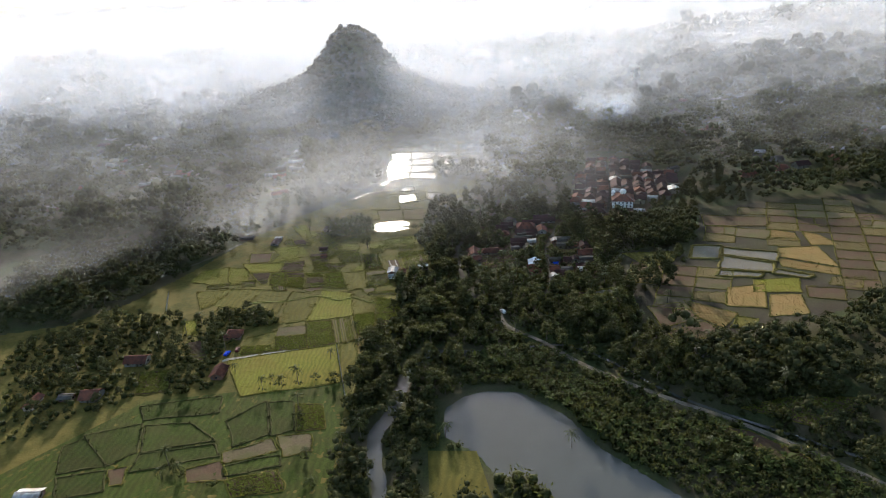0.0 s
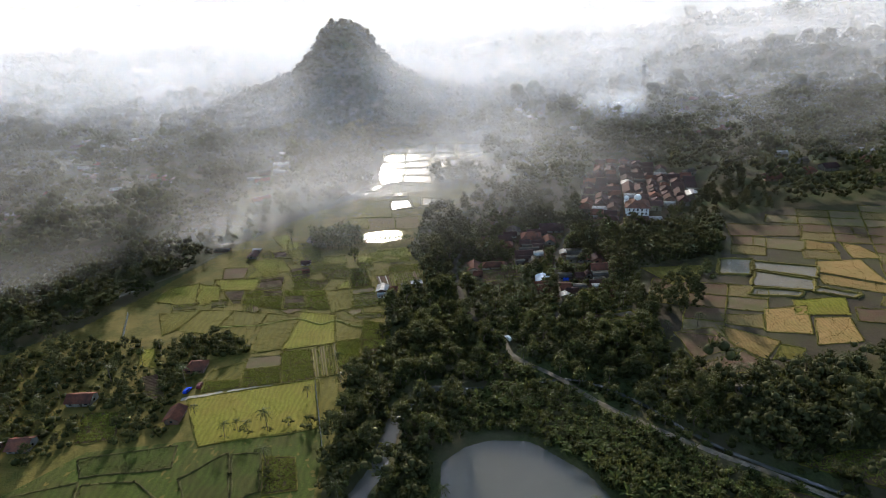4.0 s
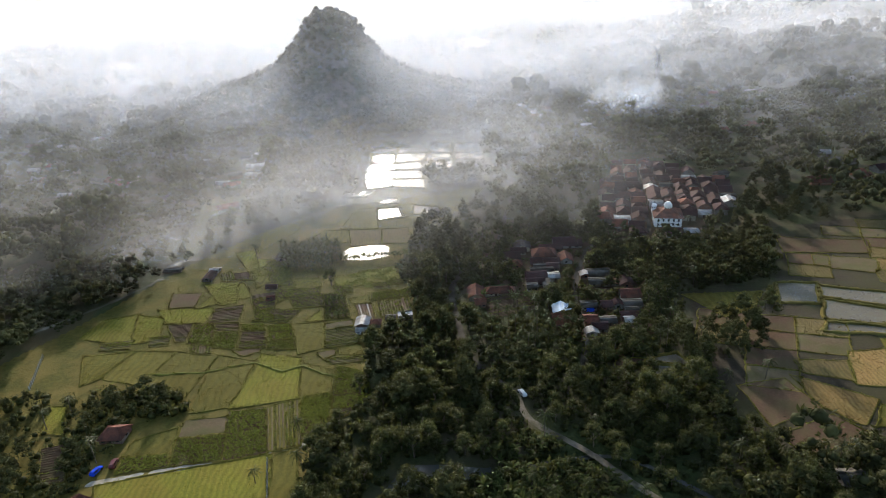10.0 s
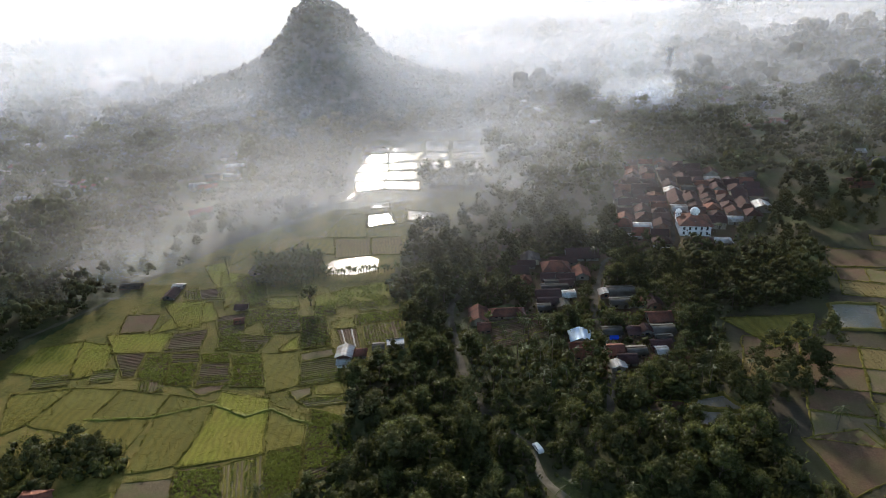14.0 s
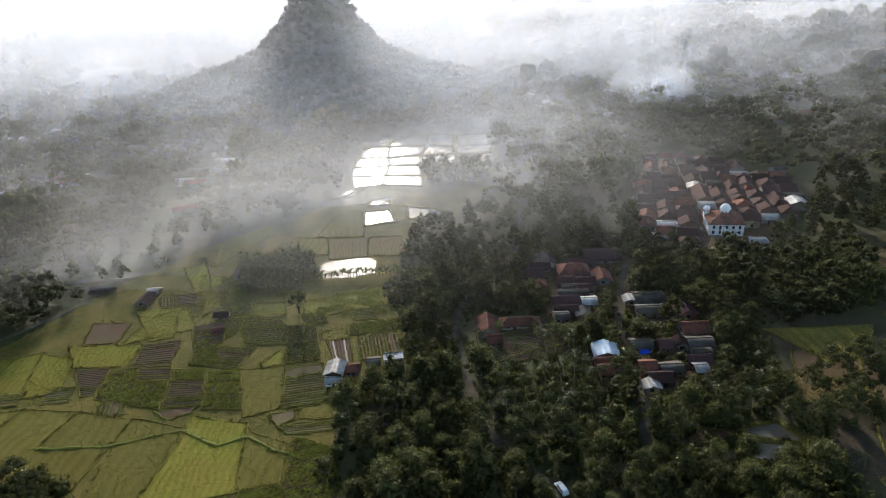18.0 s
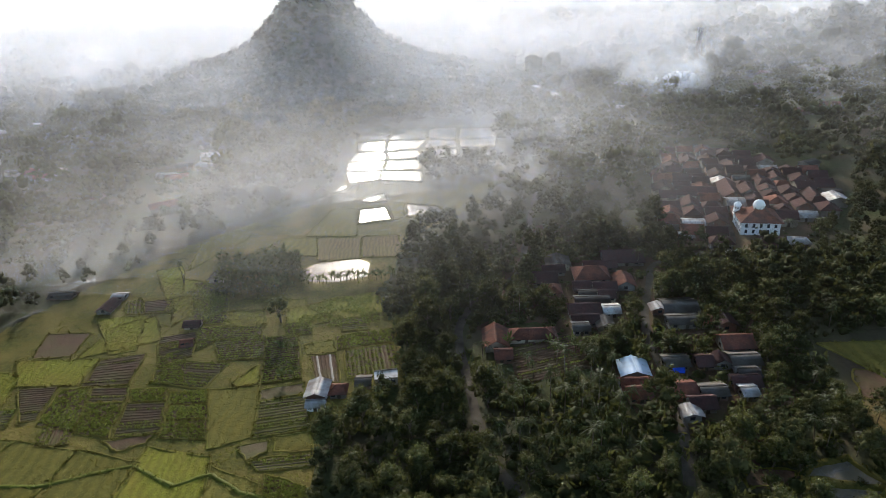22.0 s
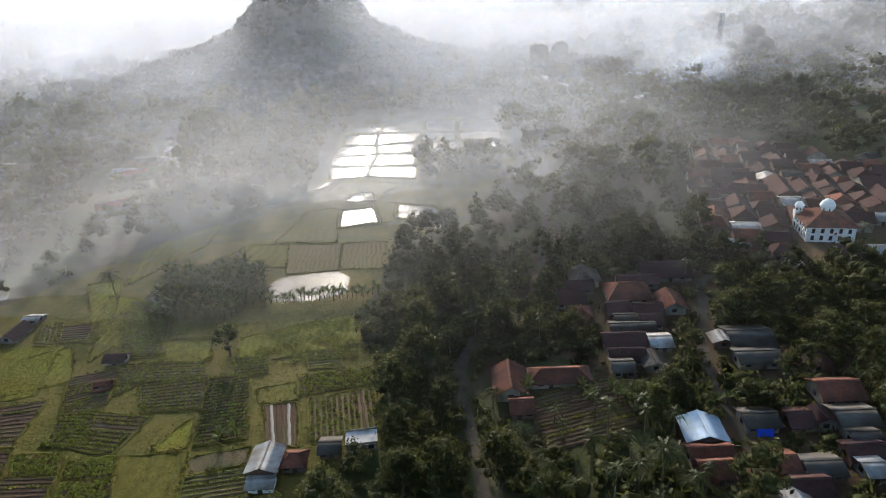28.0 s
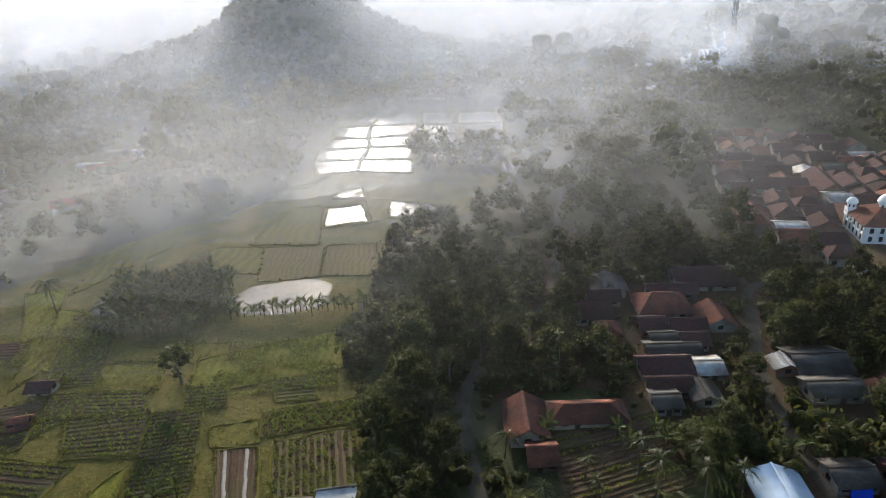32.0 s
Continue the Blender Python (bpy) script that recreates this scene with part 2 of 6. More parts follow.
GROUND = surface("ground_cover", (0.025, 0.035, 0.012), (0.06, 0.07, 0.022), (0.075, 0.062, 0.034), grain=0.9, patch=0.03, bump=0.6)
LEAF = surface("leaf", (0.021, 0.027, 0.010), (0.078, 0.082, 0.024), grain=1.2, patch=0.3, bump=0, spread=0.8, island=0.9, rough=0.55, spec=0.12, translucent=0.34)
LEAF_FAR = surface("leaf_far", (0.025, 0.028, 0.012), (0.068, 0.068, 0.025), grain=0.1, patch=0.02, bump=0, spread=0.2, island=0.5, rough=0.8, translucent=0.15)
LEAF_DISTANT = surface("leaf_distant", (0.022, 0.026, 0.014), (0.048, 0.050, 0.024), grain=0.08, patch=0.012, bump=0, spread=0.2, island=0.35, rough=0.9, translucent=0.06)
BANANA = surface("banana_leaf", (0.026, 0.041, 0.010), (0.072, 0.088, 0.020), grain=2, bump=0, spread=0.4, island=0.7, rough=0.7, spec=0.08, translucent=0.35)
PALM = surface("palm_leaf", (0.019, 0.027, 0.008), (0.056, 0.066, 0.016), grain=1, bump=0, spread=0.5, island=0.8, rough=0.5, spec=0.14, translucent=0.28)
BARK = surface("bark", (0.09, 0.07, 0.05), (0.17, 0.14, 0.10), grain=3, bump=0.5)
ROCK_GREEN = surface("hill_cover", (0.022, 0.034, 0.014), (0.05, 0.06, 0.028), (0.07, 0.068, 0.05), grain=0.15, patch=0.03, bump=0.8)
RICE = surface("rice", (0.108, 0.108, 0.014), (0.195, 0.186, 0.025), (0.160, 0.134, 0.022), grain=1.6, patch=0.06, bump=0.7, spread=0.3, rows=0.16)
RICE_RIPE = surface("ripe_rice", (0.20, 0.125, 0.045), (0.29, 0.185, 0.07), (0.21, 0.145, 0.05), grain=1.4, patch=0.08, bump=0.4, spread=0.35, rows=0.2)
RICE_DRY = surface("stubble", (0.088, 0.080, 0.016), (0.142, 0.124, 0.027), (0.115, 0.096, 0.018), grain=1.2, patch=0.06, bump=0.5, spread=0.25, rows=0.1)
SOIL = surface("soil", (0.068, 0.040, 0.024), (0.115, 0.070, 0.042), (0.085, 0.064, 0.030), grain=1.5, patch=0.1, bump=0.5, spread=0.3)
BUND = surface("bund_grass", (0.056, 0.052, 0.011), (0.120, 0.104, 0.021), (0.145, 0.112, 0.028), grain=0.7, patch=0.075, bump=0.9)
CROP = surface("crop_leaf", (0.098, 0.120, 0.018), (0.215, 0.222, 0.040), grain=2, bump=0, spread=0.3, island=0.7, rough=0.6, translucent=0.4)
ROAD = surface("dirt_road", (0.075, 0.062, 0.046), (0.115, 0.096, 0.072), (0.06, 0.05, 0.036), grain=1.2, patch=0.15, bump=0.3)
POND = water_material("pond_water", (0.075, 0.075, 0.06), 0.06, 0.02, 1.0, even=True)
PADDY_WATER = water_material("paddy_water", (0.09, 0.085, 0.06), 0.16, 0.25, 2.5)
PADDY_MUD = water_material("paddy_mud", (0.09, 0.08, 0.06), 0.14, 0.3, 2.0, speck=0.45)
TILE_RED = surface("clay_tile", (0.15, 0.058, 0.040), (0.24, 0.096, 0.064), (0.11, 0.056, 0.044), grain=1.5, patch=0.25, bump=0.5, spread=0.6)
TILE_DARK = surface("old_tile", (0.058, 0.030, 0.028), (0.105, 0.053, 0.048), (0.070, 0.045, 0.042), grain=1.5, patch=0.25, bump=0.5, spread=0.5)
TIN = surface("tin_roof", (0.30, 0.295, 0.28), (0.46, 0.455, 0.44), (0.22, 0.18, 0.15), grain=0.7, patch=0.25, bump=0.15, spread=0.5, rough=0.6, spec=0.2)
ASBESTOS = surface("fibre_cement", (0.072, 0.066, 0.058), (0.125, 0.115, 0.104), (0.06, 0.052, 0.042), grain=0.8, patch=0.2, bump=0.4, spread=0.5)
PLASTER = surface("plaster", (0.20, 0.185, 0.155), (0.29, 0.27, 0.235), (0.15, 0.13, 0.105), grain=0.6, patch=0.3, bump=0.1, spread=0.35)
WHITE = surface("white_paint", (0.74, 0.74, 0.72), (0.82, 0.82, 0.80), (0.68, 0.67, 0.64), grain=0.8, patch=0.3, bump=0.05, spread=0.1)
DARKWOOD = surface("dark_wood", (0.05, 0.04, 0.03), (0.09, 0.07, 0.05), grain=3, bump=0.2)
GLASS = surface("dark_glass", (0.02, 0.022, 0.025), (0.03, 0.032, 0.035), grain=1, bump=0, rough=0.15, spec=0.6)
STEEL = surface("painted_steel", (0.05, 0.05, 0.055), (0.09, 0.09, 0.095), grain=1, bump=0.1, rough=0.6)
BLUE = surface("blue_tarpaulin", (0.01, 0.05, 0.45), (0.02, 0.08, 0.6), grain=1, bump=0.2)
RICE_BROWN = surface("brown_rice", (0.12, 0.088, 0.038), (0.17, 0.125, 0.052), (0.14, 0.11, 0.04), grain=1.3, patch=0.07, bump=0.4, spread=0.2, rows=0.2)
SOIL_PALE = surface("pale_soil", (0.105, 0.076, 0.042), (0.155, 0.117, 0.066), (0.105, 0.095, 0.036), grain=1.4, patch=0.09, bump=0.5, spread=0.3)
SHEET = surface("plastic_sheet", (0.20, 0.17, 0.14), (0.30, 0.27, 0.23), grain=1.2, bump=0.2, rough=0.6)
TIN_BLUE = surface("blue_metal_roof", (0.42, 0.52, 0.62), (0.52, 0.62, 0.72), (0.38, 0.45, 0.52), grain=0.6, patch=0.3, bump=0.1, rough=0.5)
TIN_TEAL = surface("teal_metal_roof", (0.14, 0.3, 0.3), (0.2, 0.38, 0.38), grain=0.6, bump=0.1, rough=0.5)
CONCRETE = surface("concrete", (0.36, 0.35, 0.33), (0.5, 0.49, 0.47), (0.27, 0.26, 0.24), grain=1, patch=0.4, bump=0.2)
PLASTER_CREAM = surface("cream_plaster", (0.30, 0.25, 0.18), (0.40, 0.345, 0.26), (0.22, 0.19, 0.14), grain=0.6, patch=0.3, bump=0.1)
BRICKWALL = surface("raw_brick", (0.13, 0.066, 0.045), (0.20, 0.105, 0.072), (0.15, 0.115, 0.09), grain=3, patch=0.4, bump=0.3)
RUBBER = surface("rubber", (0.015, 0.015, 0.015), (0.03, 0.03, 0.03), grain=3, bump=0.1)
DARK_PAINT = surface("dark_red_paint", (0.08, 0.012, 0.012), (0.11, 0.018, 0.016), grain=1, bump=0, rough=0.3, spec=0.5)
PLASTER_GREY = surface("grey_plaster", (0.15, 0.14, 0.12), (0.23, 0.215, 0.19), (0.12, 0.105, 0.085), grain=0.7, patch=0.35, bump=0.15)
SHRUB = surface("shrub_leaf", (0.022, 0.027, 0.010), (0.062, 0.066, 0.020), grain=0.35, patch=0.05, bump=0, spread=0.2, island=0.8, rough=0.65, translucent=0.3)
TRACK_PAVE = surface("track_concrete", (0.28, 0.25, 0.2), (0.4, 0.37, 0.31), (0.22, 0.2, 0.15), grain=1.2, patch=0.2, bump=0.2)
# darker copy of the rice for the near plots: deep green with shade painted in
RICE_SHADED = surface("shaded_green_rice", (0.024, 0.036, 0.005), (0.052, 0.068, 0.010), (0.044, 0.046, 0.010), grain=1.6, patch=0.08, bump=0.7, spread=0.7, rows=0.12)
PLAIN = surface("field_earth", (0.034, 0.027, 0.018), (0.064, 0.050, 0.031), (0.050, 0.047, 0.020), grain=0.8, patch=0.04, bump=0.7)
# bank grass of the near paddies, darkened to carry the shade on it
BUND_SHADED = surface("shaded_bank", (0.022, 0.024, 0.008), (0.052, 0.052, 0.013), (0.07, 0.062, 0.02), grain=0.9, patch=0.1, bump=0.9)
LANE_EARTH = surface("lane_earth", (0.13, 0.108, 0.078), (0.21, 0.178, 0.132), (0.085, 0.075, 0.045), grain=1.2, patch=0.12, bump=0.4)
GRASS_BLADE = surface("grass_blade", (0.120, 0.130, 0.016), (0.215, 0.208, 0.029), grain=0.5, patch=0.06, bump=0, spread=0.4, island=0.5, rough=0.6, translucent=0.5)
STRAW_BLADE = surface("straw_blade", (0.12, 0.098, 0.020), (0.19, 0.155, 0.036), grain=0.5, patch=0.06, bump=0, spread=0.4, island=0.5, rough=0.6, translucent=0.45)
BUND_GRASS = surface("bank_grass", (0.070, 0.072, 0.012), (0.150, 0.140, 0.024), (0.16, 0.125, 0.03), grain=0.8, patch=0.08, bump=0.6, spread=0.4, translucent=0.25)

# ---- plan of the valley (metres; x to the right of the first eye, y ahead of it) ----
VALLEY = [(-300, 120), (-300, 270), (-239, 284), (-211, 290), (-187, 312), (-166, 348), (-140, 405), (-112, 447), (-91, 470), (-68, 497), (-58, 524), (-62, 600), (-54, 655),
          (12, 648), (36, 582), (34, 545), (16, 480), (-8, 452), (-19, 443), (-24, 405), (-29, 389), (-20, 367), (-15, 340), (-34, 322), (-36, 290), (-47, 262), (-47, 120)]
POND_EDGE = [(-8, 207), (0, 214), (9, 217), (23, 215), (39, 199), (48, 180), (70, 154), (84, 130), (40, 110), (30, 140), (27, 157), (22, 168), (10, 168), (4, 180), (-8, 190)]
RIGHT_FIELDS = [(88, 262), (96, 245), (150, 252), (186, 268), (260, 300), (360, 430), (240, 424), (172, 414), (146, 356), (98, 348), (92, 318), (92, 300)]
MEADOW = [(-16, 182), (4, 181), (8, 156), (-16, 150)]
CLUMP = [(-12, 514), (21, 512), (25, 528), (6, 538), (-11, 532)]
LOW_BANK = [(-6, 222), (20, 264), (36, 250), (54, 227), (79, 204), (101, 187), (124, 165), (150, 136), (84, 126), (68, 156), (48, 184), (38, 202), (22, 217), (6, 220)]
PALM_GROVE = [(6, 304), (40, 302), (43, 332), (38, 345), (12, 344)]
GARDEN = [(14, 352), (34, 360), (36, 338), (14, 332)]
VILLAGE = [(2, 362), (14, 372), (18, 415), (30, 448), (66, 442), (92, 425), (100, 395), (92, 330), (62, 300), (42, 318), (40, 345), (24, 366)]
MOSQUE_VILLAGE = [(100, 408), (88, 428), (90, 450), (97, 482), (112, 520), (122, 545), (146, 548), (162, 515), (180, 484), (174, 455), (152, 436), (128, 408)]
RIVER = [(140, 168), (96, 200), (79, 217), (66, 235), (48, 250), (28, 250), (8, 246), (-15, 249), (-25, 232), (-30, 205), (-35, 195), (-34, 177), (-30, 160), (-30, 100)]
LANE = [(150, 140), (123, 170), (101, 191), (79, 208), (54, 231), (38, 252), (23, 268), (20, 283), (6, 305), (1, 340), (0, 365), (8, 385), (22, 400), (28, 425), (33, 450), (40, 483), (46, 530)]
STREET = [(46, 296), (52, 318), (54, 337), (55, 353), (59, 370), (66, 388), (72, 402), (90, 409), (106, 416), (115, 443), (122, 473), (129, 506), (137, 540)]
TRACK = [(-113, 249), (-80, 255.5), (-49, 262)]


def inside(poly, x, y):
    hit = np.zeros(np.shape(x), bool)
    for (x0, y0), (x1, y1) in zip(poly, poly[1:] + poly[:1]):
        if y0 != y1:
            hit ^= ((y0 > y) != (y1 > y)) & (x < (x1 - x0) * (y - y0) / (y1 - y0) + x0)
    return hit


def off_line(line, x, y):
    """Distance to a line, edge by edge."""
    best = np.full(np.shape(x), 1e9)
    for (x0, y0), (x1, y1) in zip(line, line[1:]):
        dx, dy = x1 - x0, y1 - y0
        k = np.clip(((x - x0) * dx + (y - y0) * dy) / (dx * dx + dy * dy), 0, 1)
        best = np.minimum(best, np.hypot(x - x0 - k * dx, y - y0 - k * dy))
    return best


def smooth(v, a, b):
    k = np.clip((v - a) / (b - a), 0, 1)
    return k * k * (3 - 2 * k)


def bump2(x, y, cx, cy, rx, ry):
    return np.exp(-((x - cx) / rx) ** 2 - ((y - cy) / ry) ** 2)


def height(x, y):
    """The ground: a flat valley floor, water beds cut into it, and ridges in the distance."""
    x, y = np.asarray(x, float), np.asarray(y, float)
    z = -2.2 * (1 - smooth(off_line(RIVER, x, y), 1.6, 4.5))
    shore = off_line(POND_EDGE + POND_EDGE[:1], x, y)
    shore = np.where(inside(POND_EDGE, x, y), -shore, shore)
    z = np.minimum(z, -2.2 * (1 - smooth(shore, -3.0, 2.0)))
    far = smooth(np.hypot(x * 0.8, y), 620, 1500)
    roll = np.sin(x * 0.0061 + 1.3) * np.cos(y * 0.0043) + 0.6 * np.sin(x * 0.013 + y * 0.009) + 0.4 * np.sin(y * 0.021 - x * 0.005)
    z = z + far * (6 * roll + 4)
    z = z + 26 * bump2(x, y, 640, 1010, 330, 70) + 20 * bump2(x, y, 330, 1240, 240, 60) + 46 * bump2(x, y, 900, 1480, 480, 90) + 26 * bump2(x, y, -700, 1500, 500, 120)
    z = z + 30 * bump2(x, y, -1400, 2600, 900, 200) + 62 * bump2(x, y, 1150, 2250, 420, 110) + 50 * bump2(x, y, 700, 3300, 900, 200)
    z = z + 46 * bump2(x, y, 10, 2080, 70, 50) + 40 * bump2(x, y, 400, 1900, 90, 60) + 36 * bump2(x, y, 130, 2500, 90, 60)
    return z


def sheet_grid(xs, ys, fn):
    """Points and faces of a sheet over two rows of steps."""
    gx, gy = np.meshgrid(xs, ys)
    pts = np.stack([gx, gy, fn(gx, gy)], -1).reshape(-1, 3)
    n, m = len(xs), len(ys)
    i = (np.arange(m - 1)[:, None] * n + np.arange(n - 1)[None, :]).reshape(-1)
    return pts, np.stack([i, i + 1, i + 1 + n, i + n], -1)


def mesh_of(name, pts, faces, material, flat=True):
    me = bpy.data.meshes.new(name)
    pts, faces = np.asarray(pts, np.float32), np.asarray(faces, np.int32)
    k = faces.shape[1]
    me.vertices.add(len(pts))
    me.vertices.foreach_set("co", pts.reshape(-1))
    me.loops.add(faces.size)
    me.loops.foreach_set("vertex_index", faces.reshape(-1))
    me.polygons.add(len(faces))
    me.polygons.foreach_set("loop_start", np.arange(0, faces.size, k, dtype=np.int32))
    me.update(calc_edges=True)
    if not flat:
        me.polygons.foreach_set("use_smooth", np.ones(len(faces), bool))
    me.materials.append(material)
    return me


def steps(*legs):
    out = []
    for a, b, d in legs:
        out += list(np.arange(a, b, d))
    return np.array(out + [legs[-1][1]])


xs = steps((-4600, -1000, 120), (-1000, -320, 20), (-320, -60, 5), (-60, 150, 2.5), (150, 400, 6), (400, 1000, 20), (1000, 4600, 120))
ys = steps((-600, 120, 40), (120, 300, 2.5), (300, 700, 6), (700, 1300, 15), (1300, 4800, 70))
ground = new("ground", mesh_of("ground", *sheet_grid(xs, ys, height), GROUND, flat=False))
tagged(ground, "dark green and brown valley ground reaching the horizon", "ground", kind="structure")


def flat_poly(name, poly, z, material, label, category):
    bm = bmesh.new()
    f = bm.faces.new([bm.verts.new((x, y, z)) for x, y in poly])
    f.normal_update()
    if f.normal.z < 0:
        f.normal_flip()
    bmesh.ops.triangulate(bm, faces=[f])
    me = bpy.data.meshes.new(name)
    bm.to_mesh(me)
    bm.free()
    me.materials.append(material)
    return tagged(new(name, me), label, category, kind="structure")


def uneven_poly(name, poly, z, material, label, category, step=1.7):
    """A grassy stretch of ground with small humps."""
    rng = np.random.default_rng(9)
    x0, y0, x1, y1 = min(p[0] for p in poly), min(p[1] for p in poly), max(p[0] for p in poly), max(p[1] for p in poly)
    pts, faces = sheet_grid(np.arange(x0, x1 + step, step), np.arange(y0, y1 + step, step), lambda x, y: z + rng.uniform(-0.0, 0.09, x.shape) + 0.05 * np.sin(x * 0.9) * np.sin(y * 0.7))
    mid = pts[faces].mean(1)
    faces = faces[inside(poly, mid[:, 0], mid[:, 1]) & (np.abs(mid[:, 0]) < 0.9 * mid[:, 1] + 20)]
    used, faces = np.unique(faces, return_inverse=True)
    return tagged(new(name, mesh_of(name, pts[used], faces.reshape(-1, 4), material, flat=False)), label, category, kind="structure")


def ribbon(name, line, width, z, material, label, category, ragged=0.0):
    """A band along a bent line, its bends rounded off."""
    pts = [Vector(p).to_3d() for p in line]
    fine = []
    for i in range(len(pts) - 1):
        a, b, c, d = pts[max(i - 1, 0)], pts[i], pts[i + 1], pts[min(i + 2, len(pts) - 1)]
        n = max(2, int((c - b).length / 3))
        for j in range(n):
            t = j / n
            fine.append(0.5 * (2 * b + (c - a) * t + (2 * a - 5 * b + 4 * c - d) * t * t + (3 * b - a - 3 * c + d) * t ** 3))
    fine.append(pts[-1])
    rng = random.Random(len(name))
    verts, faces = [], []
    for i, p in enumerate(fine):
        d = (fine[min(i + 1, len(fine) - 1)] - fine[max(i - 1, 0)]).normalized()
        side = Vector((-d.y, d.x, 0)) * width / 2
        for k, u in enumerate((1, 0.4, -0.4, -1)):
            v = p + side * u * (1 + rng.uniform(-ragged, ragged))
            verts.append((v.x, v.y, z + (0.0 if abs(u) < 1 else -0.05)))
        if i:
            for k in range(3):
                faces.append(((i - 1) * 4 + k, (i - 1) * 4 + k + 1, i * 4 + k + 1, i * 4 + k))
    return tagged(new(name, mesh_of(name, verts, faces, material, flat=False)), label, category, kind="structure")


uneven_poly("valley_floor", VALLEY, 0.03, BUND, "green and yellow grassy valley floor between the paddies", "field ground")
uneven_poly("plain", RIGHT_FIELDS, 0.03, PLAIN, "brown and green open field ground among woods", "field ground")
flat_poly("village_yard", VILLAGE, 0.05, SOIL, "bare trodden earth between village houses", "yard")
flat_poly("village_yard", MOSQUE_VILLAGE, 0.075, SOIL, "bare trodden earth between densely built houses", "yard")
POND_BIG = [(x + (x - 28) * 0.12, y + (y - 175) * 0.08) for x, y in POND_EDGE]
flat_poly("pond_water", POND_BIG, -0.7, POND, "still grey pond water reflecting the sky", "water")
ribbon("stream_water", RIVER[:7], 1.6, -1.2, POND, "narrow murky stream below the lane", "water")
ribbon("river_water", RIVER[6:], 6.4, -1.1, POND, "narrow pale grey river between wooded banks", "water")
ribbon("lane", LANE[:8], 2.3, 0.10, LANE_EARTH, "pale narrow unpaved lane above the pond", "road", 0.1)
ribbon("forest_lane", LANE[7:], 2.6, 0.10, ROAD, "brown earth lane under the trees", "road", 0.12)
ribbon("ditch_water", [(-204, 322), (-190, 338), (-176, 352), (-160, 372), (-147, 392)], 2.4, 0.14, PADDY_WATER, "shining ditch along the edge of the woods", "water", 0.5)
ribbon("ditch_water", [(-57, 516), (-62, 506), (-68, 493), (-77, 482), (-83, 474), (-90, 470)], 2.6, 0.15, PADDY_WATER, "shining ditch below the far woods", "water", 0.7)
ribbon("ditch_water", [(-149, 407), (-144, 412), (-139, 414)], 5.0, 0.15, PADDY_WATER, "shallow shining pool at the edge of the woods", "water", 0.5)
ribbon("street", STREET, 2.5, 0.11, ROAD, "pale village street between houses", "road", 0.05)
ribbon("track", TRACK, 2.2, 0.12, TRACK_PAVE, "pale concrete field track", "road", 0.05)


# ---- the steep limestone hill ----
def hill_height(x, y):
    a = np.arctan2(y, x)
    r = np.hypot(x, y * 0.85)
    r = r * (1 + 0.06 * np.sin(3 * a + 0.7) + 0.04 * np.sin(7 * a) + 0.03 * np.sin(13 * a + 2))
    z = np.interp(r, [0, 16, 30, 42, 62, 88, 120, 170, 230], [103, 100, 88, 67, 45, 29, 18, 7, -3])
    z = z + 10 * bump2(x, y, -112, -10, 62, 60) + 6 * bump2(x, y, 120, 0, 60, 60)
    return z + 1.6 * np.sin(x * 0.31) * np.cos(y * 0.27) + 1.2 * np.sin(x * 0.71 + y * 0.53)


HILL_AT = (-122.0, 868.0)
hill = new("limestone_hill", mesh_of("limestone_hill", *sheet_grid(np.linspace(-240, 240, 130), np.linspace(-240, 240, 130), hill_height), ROCK_GREEN, flat=False))
hill.location = (*HILL_AT, -1.0)
tagged(hill, "steep wooded limestone hill rising out of morning mist", "hill", kind="structure")

# ---- trees ----
def unit(v):
    return v / np.maximum(np.linalg.norm(v, axis=-1, keepdims=True), 1e-9)


def leaf_cards(rng, centre, radius, count, size, droop=0.2, loose=0.8):
    """Small folded leaf clumps over the outside of a lump of foliage."""
    d = unit(rng.normal(size=(count, 3)))
    d[:, 2] = np.where(d[:, 2] < -0.35, -d[:, 2], d[:, 2])
    pos = centre + d * radius * rng.uniform(0.5, 1.42, (count, 1))
    n = unit(d + rng.normal(size=(count, 3)) * loose)
    t = unit(np.cross(n, rng.normal(size=(count, 3))))
    b = np.cross(n, t)
    s = size * rng.uniform(0.6, 1.35, (count, 1))
    t[:, 2] -= droop
    p = np.stack([pos - t * s, pos + b * s * 0.42 - n * s * 0.12, pos + t * s * 1.1 - n * s * 0.2, pos - b * s * 0.42 - n * s * 0.12], 1)
    f = np.arange(count * 4).reshape(-1, 4)
    return p.reshape(-1, 3), f


def lump(rng, centre, radius, fine=1):
    """The shaded mass inside a lump of foliage."""
    bm = bmesh.new()
    bmesh.ops.create_icosphere(bm, subdivisions=fine, radius=1)
    pts = np.array([v.co[:] for v in bm.verts]) * (1 + rng.uniform(-0.2, 0.12, (len(bm.verts), 1)))
    f = np.array([[v.index for v in q.verts] + [q.verts[0].index] for q in bm.faces])
    bm.free()
    return centre + pts * radius, f[:, :3]


def merge(parts):
    """Join soups of faces; triangles and quads are kept apart as triangles."""
    pts, faces, base = [], [], 0
    for p, f in parts:
        if f.shape[1] == 4:
            f = np.concatenate([f[:, :3], f[:, [0, 2, 3]]])
        pts.append(p)
        faces.append(f + base)
        base += len(p)
    return np.concatenate(pts), np.concatenate(faces)


